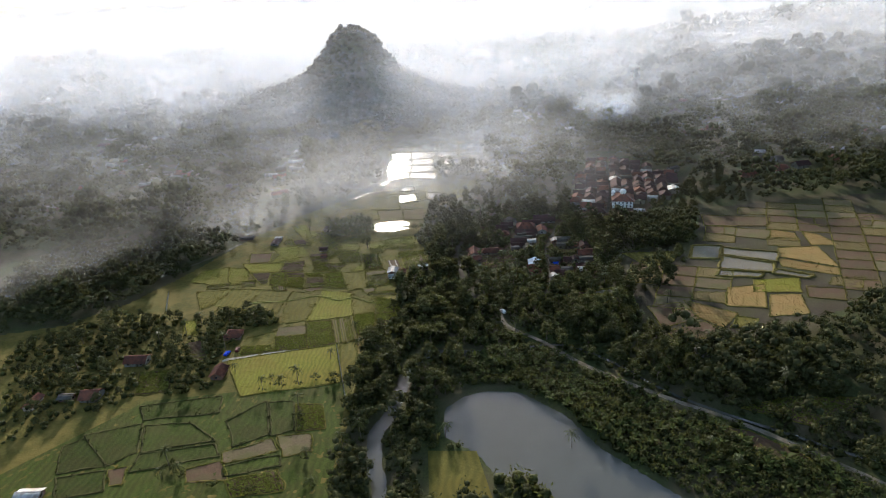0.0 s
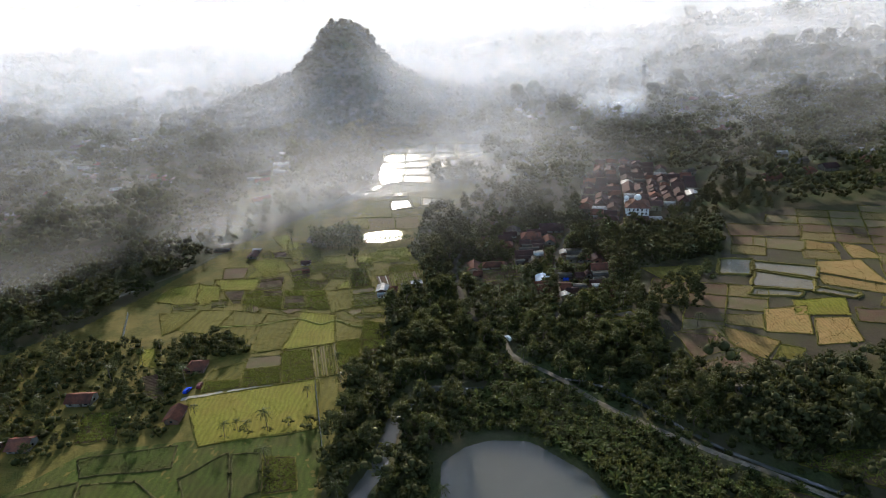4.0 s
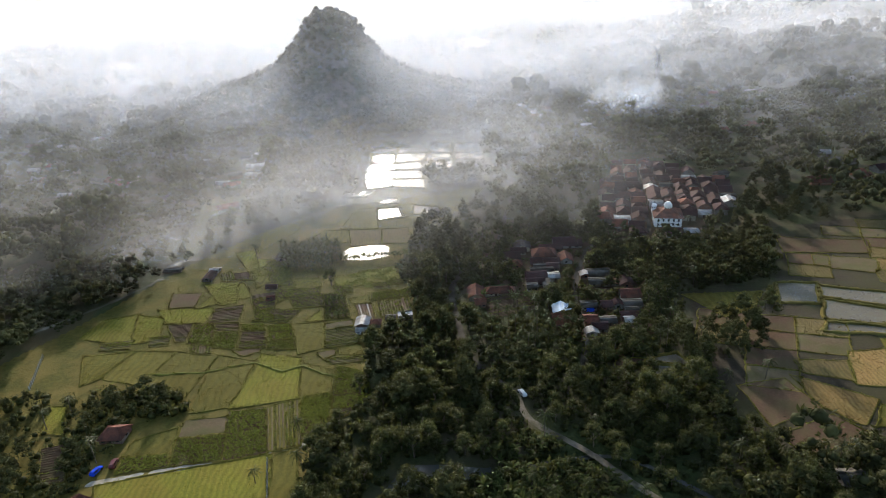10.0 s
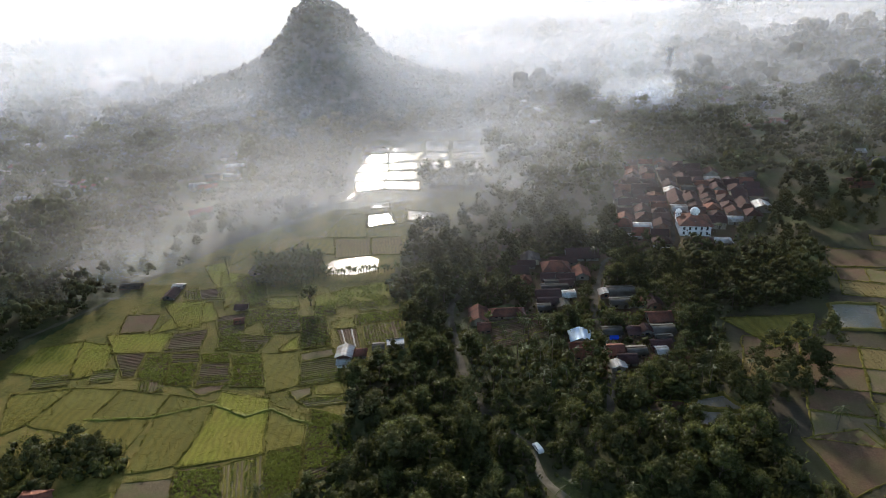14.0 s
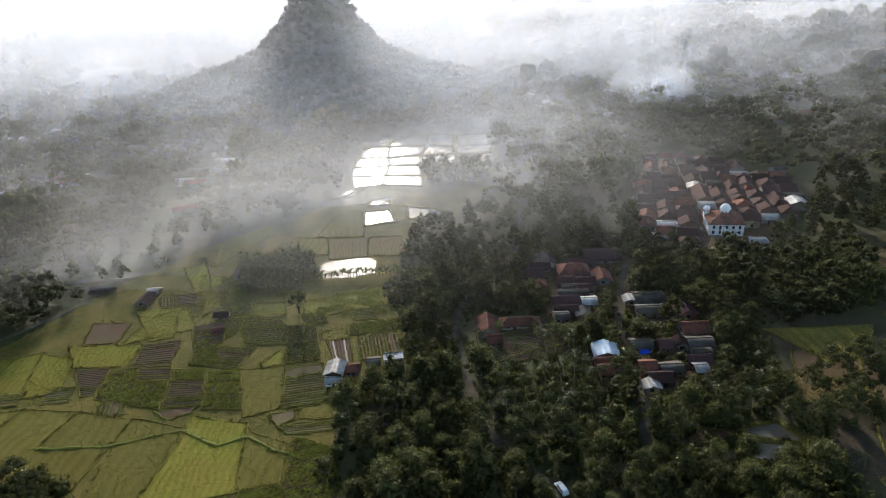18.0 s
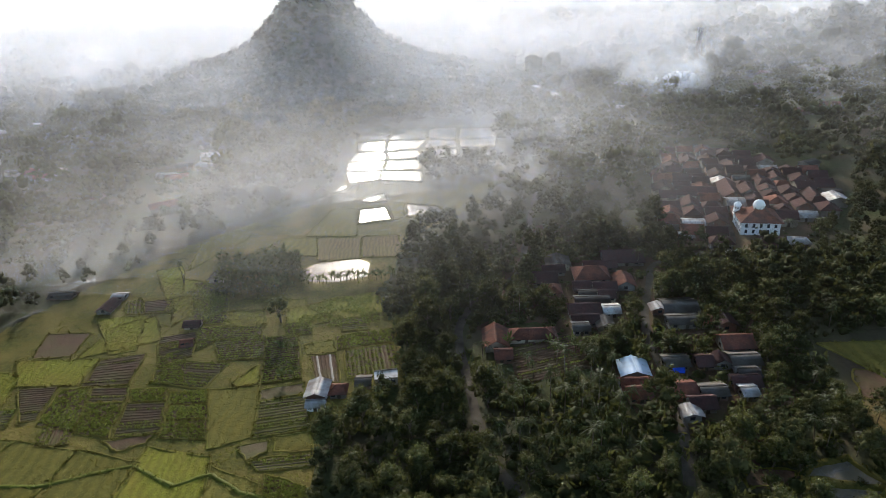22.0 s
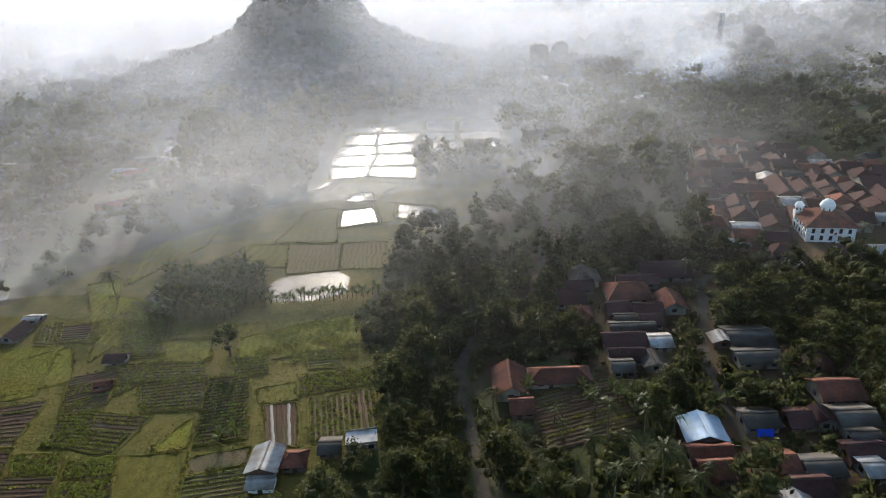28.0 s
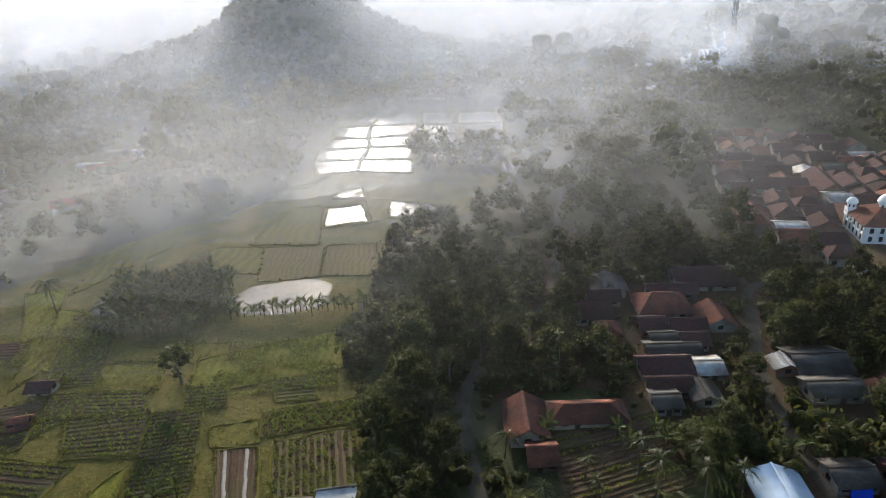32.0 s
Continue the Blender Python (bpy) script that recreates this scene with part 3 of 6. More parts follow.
def crown_soup(seed, r, h, blobs, cards, size):
    rng = np.random.default_rng(seed)
    parts = []
    for i in range(blobs):
        a = 2.4 * i + rng.uniform(0, 1.2)
        k = math.sqrt((i + 0.4) / blobs) * rng.uniform(0.75, 1.15)
        br = r * rng.uniform(0.26, 0.46) * (1.15 if blobs < 8 else 1.0)
        c = np.array([math.cos(a) * k * r * 0.72, math.sin(a) * k * r * 0.72, h * (0.46 + 0.46 * (1 - min(k, 1) ** 2) + rng.uniform(-0.13, 0.12))])
        parts.append(lump(rng, c, br * np.array([0.62, 0.62, 0.48])))
        parts.append(leaf_cards(rng, c, br * np.array([1, 1, 0.8]), cards // blobs, size))
    return merge(parts)


def crown_mass(seed, r, h, lumps, cards, size):
    """A far tree: lumps of foliage ringed by larger leafy sprays that follow their roundness."""
    rng = np.random.default_rng(seed)
    parts = []
    for i in range(lumps):
        a = 2.4 * i + rng.uniform(0, 1.0)
        k = 0.0 if i == 0 else rng.uniform(0.4, 0.85)
        br = r * (rng.uniform(0.5, 0.62) if i == 0 else rng.uniform(0.28, 0.5))
        c = np.array([math.cos(a) * k * r, math.sin(a) * k * r, h * (0.70 if i == 0 else rng.uniform(0.40, 0.72))])
        parts.append(lump(rng, c, br * np.array([0.62, 0.62, 0.5])))
        parts.append(leaf_cards(rng, c, br * np.array([1, 1, 0.8]), cards // lumps, size, loose=0.85))
    return merge(parts)


def far_crown(seed, r, h):
    """A tree seen from far off: rounded, uneven lumps grown together."""
    rng = np.random.default_rng(seed)
    parts = []
    for i, (k, size) in enumerate(((0.0, 0.7), (0.55, 0.5), (0.6, 0.45), (0.5, 0.4))):
        a = 2.1 * i + rng.uniform(0, 0.9)
        c = np.array([math.cos(a) * k * r, math.sin(a) * k * r, h * ((0.66, 0.5, 0.44, 0.78)[i])])
        parts.append(lump(rng, c, r * size * np.array([1, 1, 0.82]), 2 if i == 0 else 1))
    return merge(parts)


def tube(line, radii, sides=7):
    """A tapered tube along a bent line."""
    pts, faces = [], []
    for i, (p, r) in enumerate(zip(line, radii)):
        for k in range(sides):
            a = 2 * math.pi * k / sides
            pts.append((p[0] + r * math.cos(a), p[1] + r * math.sin(a), p[2]))
        if i:
            for k in range(sides):
                j = (k + 1) % sides
                faces.append(((i - 1) * sides + k, (i - 1) * sides + j, i * sides + j, i * sides + k))
    return np.array(pts, float), np.array(faces)


def thing(name, label, category, group=""):
    return tagged(new(name), label, category, group)


def part(name, me, parent, label=""):
    ob = new(name, me)
    ob.parent = parent
    return tagged(ob, label)


def broadleaf(seed, r, h, material, blobs=11, cards=760, size=0.42, label="leafy broadleaf tree with a dense dark green crown"):
    rng = random.Random(seed)
    root = thing("broadleaf_tree", label, "tree", "trees of the wood")
    line = [(rng.uniform(-0.2, 0.2) * k, rng.uniform(-0.2, 0.2) * k, h * 0.72 * k / 5) for k in range(6)]
    parts = [tube(line, [0.34 - 0.05 * k for k in range(6)])]
    for k in range(4):
        a = k * 1.6 + seed
        parts.append(tube([(0, 0, h * 0.36), (math.cos(a) * r * 0.25, math.sin(a) * r * 0.25, h * 0.5), (math.cos(a) * r * 0.55, math.sin(a) * r * 0.55, h * 0.66)], [0.15, 0.11, 0.05], 5))
    part("trunk", mesh_of("trunk", *merge(parts), BARK), root)
    part("crown", mesh_of("crown", *crown_soup(seed, r, h, blobs, cards, size), material), root)
    return root


def scatter(seed, box, gap):
    """Points over a box, loosely spaced."""
    rng = np.random.default_rng(seed)
    x0, y0, x1, y1 = box
    gx, gy = np.meshgrid(np.arange(x0, x1, gap), np.arange(y0, y1, gap))
    p = np.stack([gx, gy], -1).reshape(-1, 2) + rng.uniform(-0.48, 0.48, (gx.size, 2)) * gap
    return p, rng


def seen(x, y, spare=12):
    return np.abs(x) < 0.80 * y + spare


PLOTS, HOUSES, GLADES = [], [], []
HAMLET = [(-225, 258), (-220, 278), (-182, 298), (-147, 294), (-102, 297), (-94, 282), (-119, 274), (-110, 226), (-140, 222), (-162, 209), (-184, 195)]


def free_of_things(x, y, spare=2.0):
    ok = np.ones(np.shape(x), bool)
    for cx, cy, r in HOUSES:
        ok &= np.hypot(x - cx, y - cy + 1.5) > r * 0.62 + spare
    for cx, cy in GLADES:
        ok &= np.hypot(x - cx, (y - cy + 15) * 0.42) > 8
    for c in PLOTS:
        ok &= ~inside(c, x, y)
    return ok & (off_line(RIVER[6:], x, y) > 3.6) & (off_line(RIVER[:7], x, y) > 1.8) & (off_line(LANE[:8], x, y) > 2.7) & (off_line(LANE[7:], x, y) > 1.7) & (off_line(STREET, x, y) > 2.2) & (off_line(TRACK, x, y) > 2.5)


def wooded(x, y):
    """Where trees stand: off the fields, waters, roads and villages."""
    w = ~inside(VALLEY, x, y) & ~inside(RIGHT_FIELDS, x, y) & ~inside(MOSQUE_VILLAGE, x, y) & ~inside(POND_BIG, x, y) & ~inside(GARDEN, x, y) & ~inside(MEADOW, x, y)
    return (w | inside(HAMLET, x, y) | inside(CLUMP, x, y)) & free_of_things(x, y) & seen(x, y)


def soup_of_trees(name, protos, spots, rng, material, label, z0=None, scale=(0.75, 1.3), flat=True):
    pts, faces, base = [], [], 0
    zs = height(spots[:, 0], spots[:, 1]) if z0 is None else z0
    for i, (x, y) in enumerate(spots):
        p, f = protos[rng.integers(len(protos))]
        grove = 1 + 0.32 * math.sin(x * 0.071 + 1.7 * math.sin(y * 0.037)) * math.sin(y * 0.083 + 1.3 * math.sin(x * 0.029))
        a, s = rng.uniform(0, 6.28), rng.uniform(*scale) * grove
        c, n = math.cos(a) * s, math.sin(a) * s
        q = np.stack([p[:, 0] * c - p[:, 1] * n + x, p[:, 0] * n + p[:, 1] * c + y, p[:, 2] * s * rng.uniform(0.85, 1.25) + zs[i]], -1)
        pts.append(q)
        faces.append(f + base)
        base += len(q)
    ob = new(name, mesh_of(name, np.concatenate(pts), np.concatenate(faces), material, flat))
    return tagged(ob, label, "woods", kind="stuff")



# ---- fields ----
FIELD_LOOK = {
    "rice": (RICE, "rice_field", "green rice paddy with grassy bunds", "rice field"),
    "deep": (RICE_SHADED, "rice_field", "deep green rice paddy with shade in its colour and grassy bunds", "rice field"),
    "dry": (RICE_DRY, "rice_field", "olive yellow stubble paddy with low bunds", "rice field"),
    "ripe": (RICE_RIPE, "rice_field", "golden ripe rice paddy", "rice field"),
    "ripebrown": (RICE_BROWN, "rice_field", "brownish harvested rice paddy", "rice field"),
    "bare": (SOIL_PALE, "fallow_field", "bare greyish brown tilled plot", "field"),
    "soil": (SOIL, "fallow_field", "bare dark earth plot", "field"),
    "dark": (SOIL, "vegetable_field", "dark earth plot with freshly raised beds", "field"),
    "lush": (SOIL, "vegetable_field", "plot of low lush green vegetables", "field"),
    "rows": (SOIL_PALE, "vegetable_field", "plot of green vegetable rows on raised beds", "field"),
    "furrow": (RICE_DRY, "vegetable_field", "olive plot with dark parallel furrows", "field"),
    "beds": (SOIL, "vegetable_field", "dark red earth plot with pale sheeted beds", "field"),
    "water": (PADDY_WATER, "flooded_paddy", "flooded paddy shining in the low sun", "rice field"),
    "mud": (PADDY_MUD, "flooded_paddy", "muddy flooded paddy with wet stubble", "rice field"),
}
plot_count = 0


def bilinear(c, u, v):
    return c[0] * (1 - u) * (1 - v) + c[1] * u * (1 - v) + c[2] * u * v + c[3] * (1 - u) * v


def bund_strip(rng, a, b, high, wide):
    """One low uneven bank of earth and grass from a to b, with tufts on it."""
    n = max(3, int(np.linalg.norm(b - a) / 1.6))
    d = unit(b - a)
    side = np.array([-d[1], d[0]])
    pts, faces = [], []
    bend = rng.normal(size=3) * 0.25
    for i in range(n + 1):
        t = i / n
        p = a + (b - a) * t + side * (bend[0] * math.sin(3.14 * t) + bend[1] * math.sin(6.28 * t) + rng.normal() * 0.07)
        h = high * rng.uniform(0.6, 1.3)
        w = wide * rng.uniform(0.75, 1.25)
        for s, z in ((-1, 0.02), (-0.45, h), (0.45, h * 0.95), (1, 0.02)):
            pts.append((*(p + side * s * w / 2), z))
        if i:
            for k in range(3):
                faces.append(((i - 1) * 4 + k, (i - 1) * 4 + k + 1, i * 4 + k + 1, i * 4 + k))
    tuft = []
    for i in range(n):
        if rng.random() < 0.9:
            p = a + (b - a) * rng.random() + side * rng.uniform(-0.3, 0.3) * wide
            tuft.append(leaf_cards(rng, np.array([*p, high]), np.array([0.42, 0.42, 0.24]), 7, 0.26))
    return merge([(np.array(pts), np.array(faces))] + tuft)


def row_line(rng, a, b, high, wide, leafy):
    """One raised bed with its plants."""
    n = max(3, int(np.linalg.norm(b - a) / 1.5))
    d = unit(b - a)
    side = np.array([-d[1], d[0]])
    pts, faces = [], []
    for i in range(n + 1):
        p = a + (b - a) * i / n + side * rng.normal() * 0.05
        for s, z in ((-1, 0.0), (-0.55, high * rng.uniform(0.8, 1.2)), (0.55, high * rng.uniform(0.8, 1.2)), (1, 0.0)):
            pts.append((*(p + side * s * wide / 2), z + 0.17))
        if i:
            for k in range(3):
                faces.append(((i - 1) * 4 + k, (i - 1) * 4 + k + 1, i * 4 + k + 1, i * 4 + k))
    bed = (np.array(pts), np.array(faces))
    if not leafy:
        return bed[0], np.concatenate([bed[1][:, :3], bed[1][:, [0, 2, 3]]]), None
    plants = []
    for i in range(int(np.linalg.norm(b - a) / 0.36)):
        if rng.random() < 0.9:
            p = a + (b - a) * rng.random() + side * rng.normal() * 0.1
            plants.append(leaf_cards(rng, np.array([*p, high + 0.22]), np.array([0.36, 0.36, 0.2]) * rng.uniform(0.7, 1.3), 6, 0.24))
    return bed[0], np.concatenate([bed[1][:, :3], bed[1][:, [0, 2, 3]]]), merge(plants) if plants else None


def plot(kind, *corners, bund=True, base_z=0.16):
    """One field: its surface, its banks and, where it has them, its beds and plants."""
    global plot_count
    plot_count += 1
    rng = np.random.default_rng(1000 + plot_count)
    along = kind[-1] if kind[-1] in "hv" else "h"
    base = kind[:-1] if kind[-1] in "hv" and kind[:-1] in FIELD_LOOK else kind
    material, name, label, category = FIELD_LOOK[base]
    c = np.array(corners, float)
    if base_z > 0.12:
        PLOTS.append([tuple(q) for q in corners])
    root = thing(name, label, category, "fields of the valley")
    mid = c.mean(0)
    root.location = (mid[0], mid[1], 0)
    c = (c - mid) * 1.05
    lu, lv = np.linalg.norm(c[1] - c[0]), np.linalg.norm(c[3] - c[0])
    nu, nv = max(2, int(lu / 1.4)), max(2, int(lv / 1.4))
    wet = base in ("water", "mud")
    gu, gv = np.meshgrid(np.linspace(0, 1, nu + 1), np.linspace(0, 1, nv + 1))
    p = bilinear(c[:, None, None, :], gu[..., None], gv[..., None])
    z = np.full(gu.shape, base_z + 0.004 * (plot_count % 9)) + (0 if wet else rng.uniform(-0.03, 0.07, gu.shape))
    pts = np.concatenate([p, z[..., None]], -1).reshape(-1, 3)
    i = (np.arange(nv)[:, None] * (nu + 1) + np.arange(nu)[None, :]).reshape(-1)
    faces = np.stack([i, i + 1, i + nu + 2, i + nu + 1], -1)[:, ::-1]
    part("field_surface", mesh_of("field_surface", pts, faces, material, flat=False), root)
    if bund:
        for k in range(4):
            a, b = c[k], c[(k + 1) % 4]
            part("bund", mesh_of("bund", *bund_strip(rng, a, b, 0.75 if wet else 0.36 if base == "deep" else 0.32, 2.1 if wet else 1.1 if base == "deep" else 0.75), BUND_SHADED if base == "deep" else BUND if wet else BUND_GRASS), root, "low grassy earth bank")
    if base in ("rows", "furrow", "dark", "beds"):
        length, gap = (lv, 1.15) if along == "h" else (lu, 1.15)
        n = max(3, int(length / gap))
        for r in range(n):
            t = (r + 0.5) / n
            if along == "h":
                a, b = bilinear(c, 0.03, t), bilinear(c, 0.97, t)
            else:
                a, b = bilinear(c, t, 0.03), bilinear(c, t, 0.97)
            leafy = rng.random() < {"rows": 0.95, "dark": 0.22, "furrow": 0.4}.get(base, 0.0)
            q, f, plants = row_line(rng, a, b, 0.16, 0.7, leafy)
            pale = base == "beds" and r % 3 == 1
            bed = part("bed", mesh_of("bed", q, f, SHEET if pale else (SOIL if base != "furrow" else SOIL_PALE)), root)
            if plants:
                part("plants", mesh_of("plants", *plants, CROP), bed, "row of leafy green plants")
    if base in ("rice", "dry", "deep", "ripe", "ripebrown", "furrow") and 210 < mid[1] < 425:
        n = int(min(lu * lv * 2.2, 1500))
        spot = bilinear(c[:, None, :], rng.uniform(0.02, 0.98, (n, 1)), rng.uniform(0.02, 0.98, (n, 1)))
        tall = 0.2
        blades = leaf_cards(rng, np.concatenate([spot, np.full((n, 1), base_z + 0.12)], -1), np.array([0.1, 0.1, 0.06]), n, tall, loose=1.5)
        blade_mat = GRASS_BLADE if base in ("rice", "furrow") else STRAW_BLADE if base == "dry" else material
        part("grass_tufts", mesh_of("grass_tufts", *merge([blades]), blade_mat), root)
    if base == "lush":
        n = int(min(lu * lv * 4.0, 1300))
        u, v = rng.uniform(0.03, 0.97, n), rng.uniform(0.03, 0.97, n)
        soup = [leaf_cards(rng, np.array([*bilinear(c, a, b), 0.3]), np.array([0.34, 0.34, 0.24]), 6, 0.26) for a, b in zip(u, v)]
        part("plants", mesh_of("plants", *merge(soup), CROP), root, "dense leafy green vegetables")
    return root


plot("rice", (-108.6, 247.8), (-59.7, 257.2), (-55.0, 228.0), (-94.8, 220.9))
plot("dry", (-59.6, 255.9), (-51.5, 260.0), (-45.2, 231.7), (-54.1, 232.3))
plot("lushv", (-79.0, 280.4), (-66.9, 281.3), (-61.1, 259.3), (-74.0, 256.5))
plot("furrowv", (-66.3, 281.3), (-56.3, 285.2), (-50.9, 261.6), (-60.8, 259.6))
plot("lush", (-91.9, 267.7), (-77.0, 268.6), (-74.6, 256.5), (-90.2, 255.0))
plot("bare", (-92.8, 277.0), (-78.9, 277.8), (-77.2, 269.2), (-92.2, 268.3))
plot("dry", (-106.5, 267.4), (-94.3, 273.0), (-92.4, 261.2), (-106.9, 260.9))
plot("lush", (-105.8, 252.8), (-106.4, 259.8), (-92.7, 260.4), (-91.1, 255.1))
plot("lush", (-55.1, 286.1), (-45.4, 288.7), (-43.5, 268.9), (-51.8, 266.6))
plot("rows", (-45.6, 298.0), (-37.2, 301.0), (-32.8, 279.1), (-42.2, 273.4))
plot("dark", (-136.4, 266.0), (-129.4, 268.3), (-120.6, 251.3), (-127.4, 249.8))
plot("rice", (-146.5, 288.8), (-139.8, 288.3), (-132.9, 273.1), (-140.3, 273.7))
plot("dry", (-59.6, 309.0), (-47.1, 302.3), (-46.1, 288.3), (-55.9, 286.7))
plot("rice", (-76.8, 315.9), (-60.7, 311.4), (-56.4, 286.7), (-79.5, 282.8))
plot("dry", (-94.7, 315.9), (-77.0, 310.5), (-80.2, 283.5), (-93.4, 281.6))
plot("dry", (-112.4, 320.6), (-95.1, 316.0), (-98.8, 290.0), (-117.7, 298.9))
plot("dry", (-130.3, 322.8), (-113.2, 320.7), (-118.6, 299.0), (-135.6, 305.6))
plot("dry", (-150.8, 321.5), (-130.7, 322.9), (-136.0, 305.7), (-141.5, 300.8))
plot("rice", (-142.7, 354.6), (-129.1, 349.2), (-124.8, 332.2), (-135.6, 329.8))
plot("rice", (-157.7, 350.2), (-143.1, 354.7), (-136.4, 329.9), (-159.5, 335.5))
plot("furrow", (-148.3, 330.4), (-135.4, 332.6), (-134.2, 325.7), (-146.3, 325.2))
plot("lush", (-45.8, 305.0), (-34.5, 299.9), (-33.0, 295.1), (-44.4, 296.8))
plot("lush", (-44.1, 295.5), (-32.8, 293.3), (-30.5, 288.2), (-43.5, 287.6))
plot("lush", (-43.9, 285.3), (-30.4, 287.0), (-28.0, 280.0), (-42.7, 278.9))
plot("lush", (-55.1, 284.8), (-45.0, 286.5), (-43.5, 274.8), (-53.6, 275.5))
plot("dark", (-125.2, 343.0), (-114.3, 343.4), (-112.4, 329.4), (-115.9, 328.6))
plot("lush", (-112.2, 342.0), (-104.6, 342.1), (-99.7, 324.0), (-110.7, 327.2))
plot("dark", (-103.4, 342.0), (-93.7, 341.7), (-91.8, 335.6), (-101.8, 335.9))
plot("lush", (-101.9, 334.8), (-92.0, 334.9), (-89.1, 320.7), (-98.7, 323.3))
plot("lush", (-92.0, 340.3), (-82.5, 340.3), (-80.4, 334.7), (-89.4, 334.7))
plot("dark", (-90.0, 333.9), (-79.9, 333.5), (-76.7, 321.7), (-87.7, 320.6))
plot("soil", (-89.7, 319.4), (-77.7, 320.8), (-78.4, 318.0), (-84.5, 315.7))
plot("lush", (-80.1, 338.2), (-70.4, 338.4), (-68.6, 333.1), (-77.9, 332.9))
plot("lush", (-77.8, 332.0), (-68.2, 332.0), (-66.1, 326.2), (-76.7, 326.6))
plot("lush", (-77.0, 325.6), (-65.8, 325.4), (-63.9, 318.3), (-75.8, 319.7))
plot("dry", (-69.5, 338.5), (-56.4, 338.7), (-52.2, 319.0), (-62.1, 315.1))
plot("bare", (-54.8, 337.3), (-43.9, 339.6), (-42.9, 335.0), (-54.0, 332.9))
plot("furrow", (-53.8, 332.0), (-42.0, 333.7), (-38.6, 320.4), (-52.0, 318.1))
plot("dry", (-46.6, 317.7), (-38.3, 319.2), (-36.4, 312.8), (-45.4, 313.0))
plot("bare", (-54.8, 314.6), (-47.8, 316.5), (-47.3, 312.8), (-51.6, 310.3))
plot("furrow", (-50.8, 309.6), (-36.8, 311.4), (-35.3, 307.2), (-47.4, 306.4))
plot("rowsh", (-76.2, 364.0), (-61.5, 366.3), (-58.8, 353.2), (-71.6, 352.9))
plot("rice", (-63.9, 341.2), (-58.6, 349.6), (-56.9, 340.7), (-62.5, 339.2))
plot("rowsh", (-84.8, 353.5), (-68.6, 351.0), (-71.8, 339.9), (-87.8, 343.7))
plot("rowsh", (-59.9, 363.7), (-50.9, 365.3), (-45.3, 342.7), (-55.5, 341.0))
plot("dark", (-95.0, 367.9), (-84.5, 370.2), (-81.1, 356.6), (-88.9, 351.7))
plot("rowsh", (-84.1, 372.5), (-75.6, 372.7), (-75.1, 365.7), (-80.5, 359.5))
plot("dry", (-77.8, 382.4), (-65.9, 383.0), (-63.3, 369.8), (-72.6, 368.7))
plot("rowsh", (-93.5, 400.0), (-83.5, 400.2), (-76.6, 375.9), (-85.7, 376.1))
plot("rice", (-105.6, 410.3), (-92.8, 406.5), (-89.7, 381.8), (-100.2, 384.8))
plot("rice", (-54.5, 369.6), (-25.5, 377.0), (-28.7, 391.9), (-57.3, 382.1))
plot("dry", (-47.2, 359.4), (-39.1, 361.1), (-37.3, 354.7), (-45.3, 354.0))
plot("lush", (-37.8, 363.1), (-21.1, 366.3), (-20.6, 358.7), (-36.7, 356.1))
plot("bedsv", (-44.2, 352.7), (-37.1, 353.2), (-34.1, 339.3), (-40.5, 339.8))
plot("rowsv", (-34.1, 354.7), (-20.5, 356.9), (-18.0, 342.9), (-31.4, 341.0))
plot("dark", (-111.2, 393.7), (-101.4, 394.6), (-99.2, 384.7), (-107.4, 384.8))
plot("rowsv", (-118.0, 394.4), (-112.6, 395.5), (-107.8, 384.8), (-114.7, 385.5))
plot("soil", (-134.5, 374.0), (-120.2, 372.7), (-119.4, 360.0), (-130.9, 359.6))
plot("rice", (-112.5, 377.0), (-102.8, 382.1), (-94.5, 366.9), (-116.7, 358.4))
plot("rice", (-134.9, 357.9), (-109.4, 357.1), (-109.7, 344.2), (-126.6, 345.1))
plot("dark", (-108.1, 356.1), (-96.1, 358.8), (-94.5, 343.3), (-107.6, 343.3))
plot("rice", (-98.1, 399.4), (-90.7, 414.6), (-87.9, 397.0), (-97.6, 385.9))
plot("dry", (-107.8, 445.5), (-90.9, 467.1), (-89.5, 448.4), (-104.6, 419.4))
plot("furrowv", (-79.8, 436.5), (-74.4, 445.0), (-74.1, 435.8), (-81.7, 434.8))
plot("dry", (-57.6, 480.0), (-46.8, 480.1), (-41.8, 446.4), (-63.4, 448.0))
plot("ripebrown", (-58.0, 444.2), (-39.7, 442.6), (-37.9, 421.9), (-53.9, 421.4))
plot("ripebrown", (-38.6, 442.9), (-23.9, 444.0), (-21.2, 421.7), (-36.7, 422.8))
plot("dry", (-71.7, 446.0), (-58.9, 444.3), (-55.9, 425.9), (-77.6, 430.4))
plot("dry", (-48.2, 520.4), (-23.7, 509.5), (-31.3, 492.9), (-47.9, 495.7))
plot("water", (-66.0, 503.7), (-56.2, 509.3), (-50.4, 519.2), (-54.5, 504.6))
plot("mud", (-42.6, 496.8), (-33.8, 500.2), (-31.7, 488.3), (-43.6, 489.0))
plot("water", (-42.6, 459.5), (-44.7, 478.6), (-32.3, 480.2), (-27.5, 461.9))
plot("mud", (-22.0, 482.9), (-7.5, 477.4), (0.2, 462.5), (-20.9, 465.7))
plot("bedsv", (22, 523), (32, 521), (31, 509), (22, 511))
plot("dry", (-31.9, 488.3), (-22.4, 482.9), (-20.9, 465.7), (-26.4, 462.8))
plot("mud", (143.7, 351.5), (160.1, 349.4), (151.6, 332.1), (136.5, 334.7))
plot("mud", (160.6, 347.0), (187.5, 336.2), (181.2, 324.4), (156.6, 337.9))
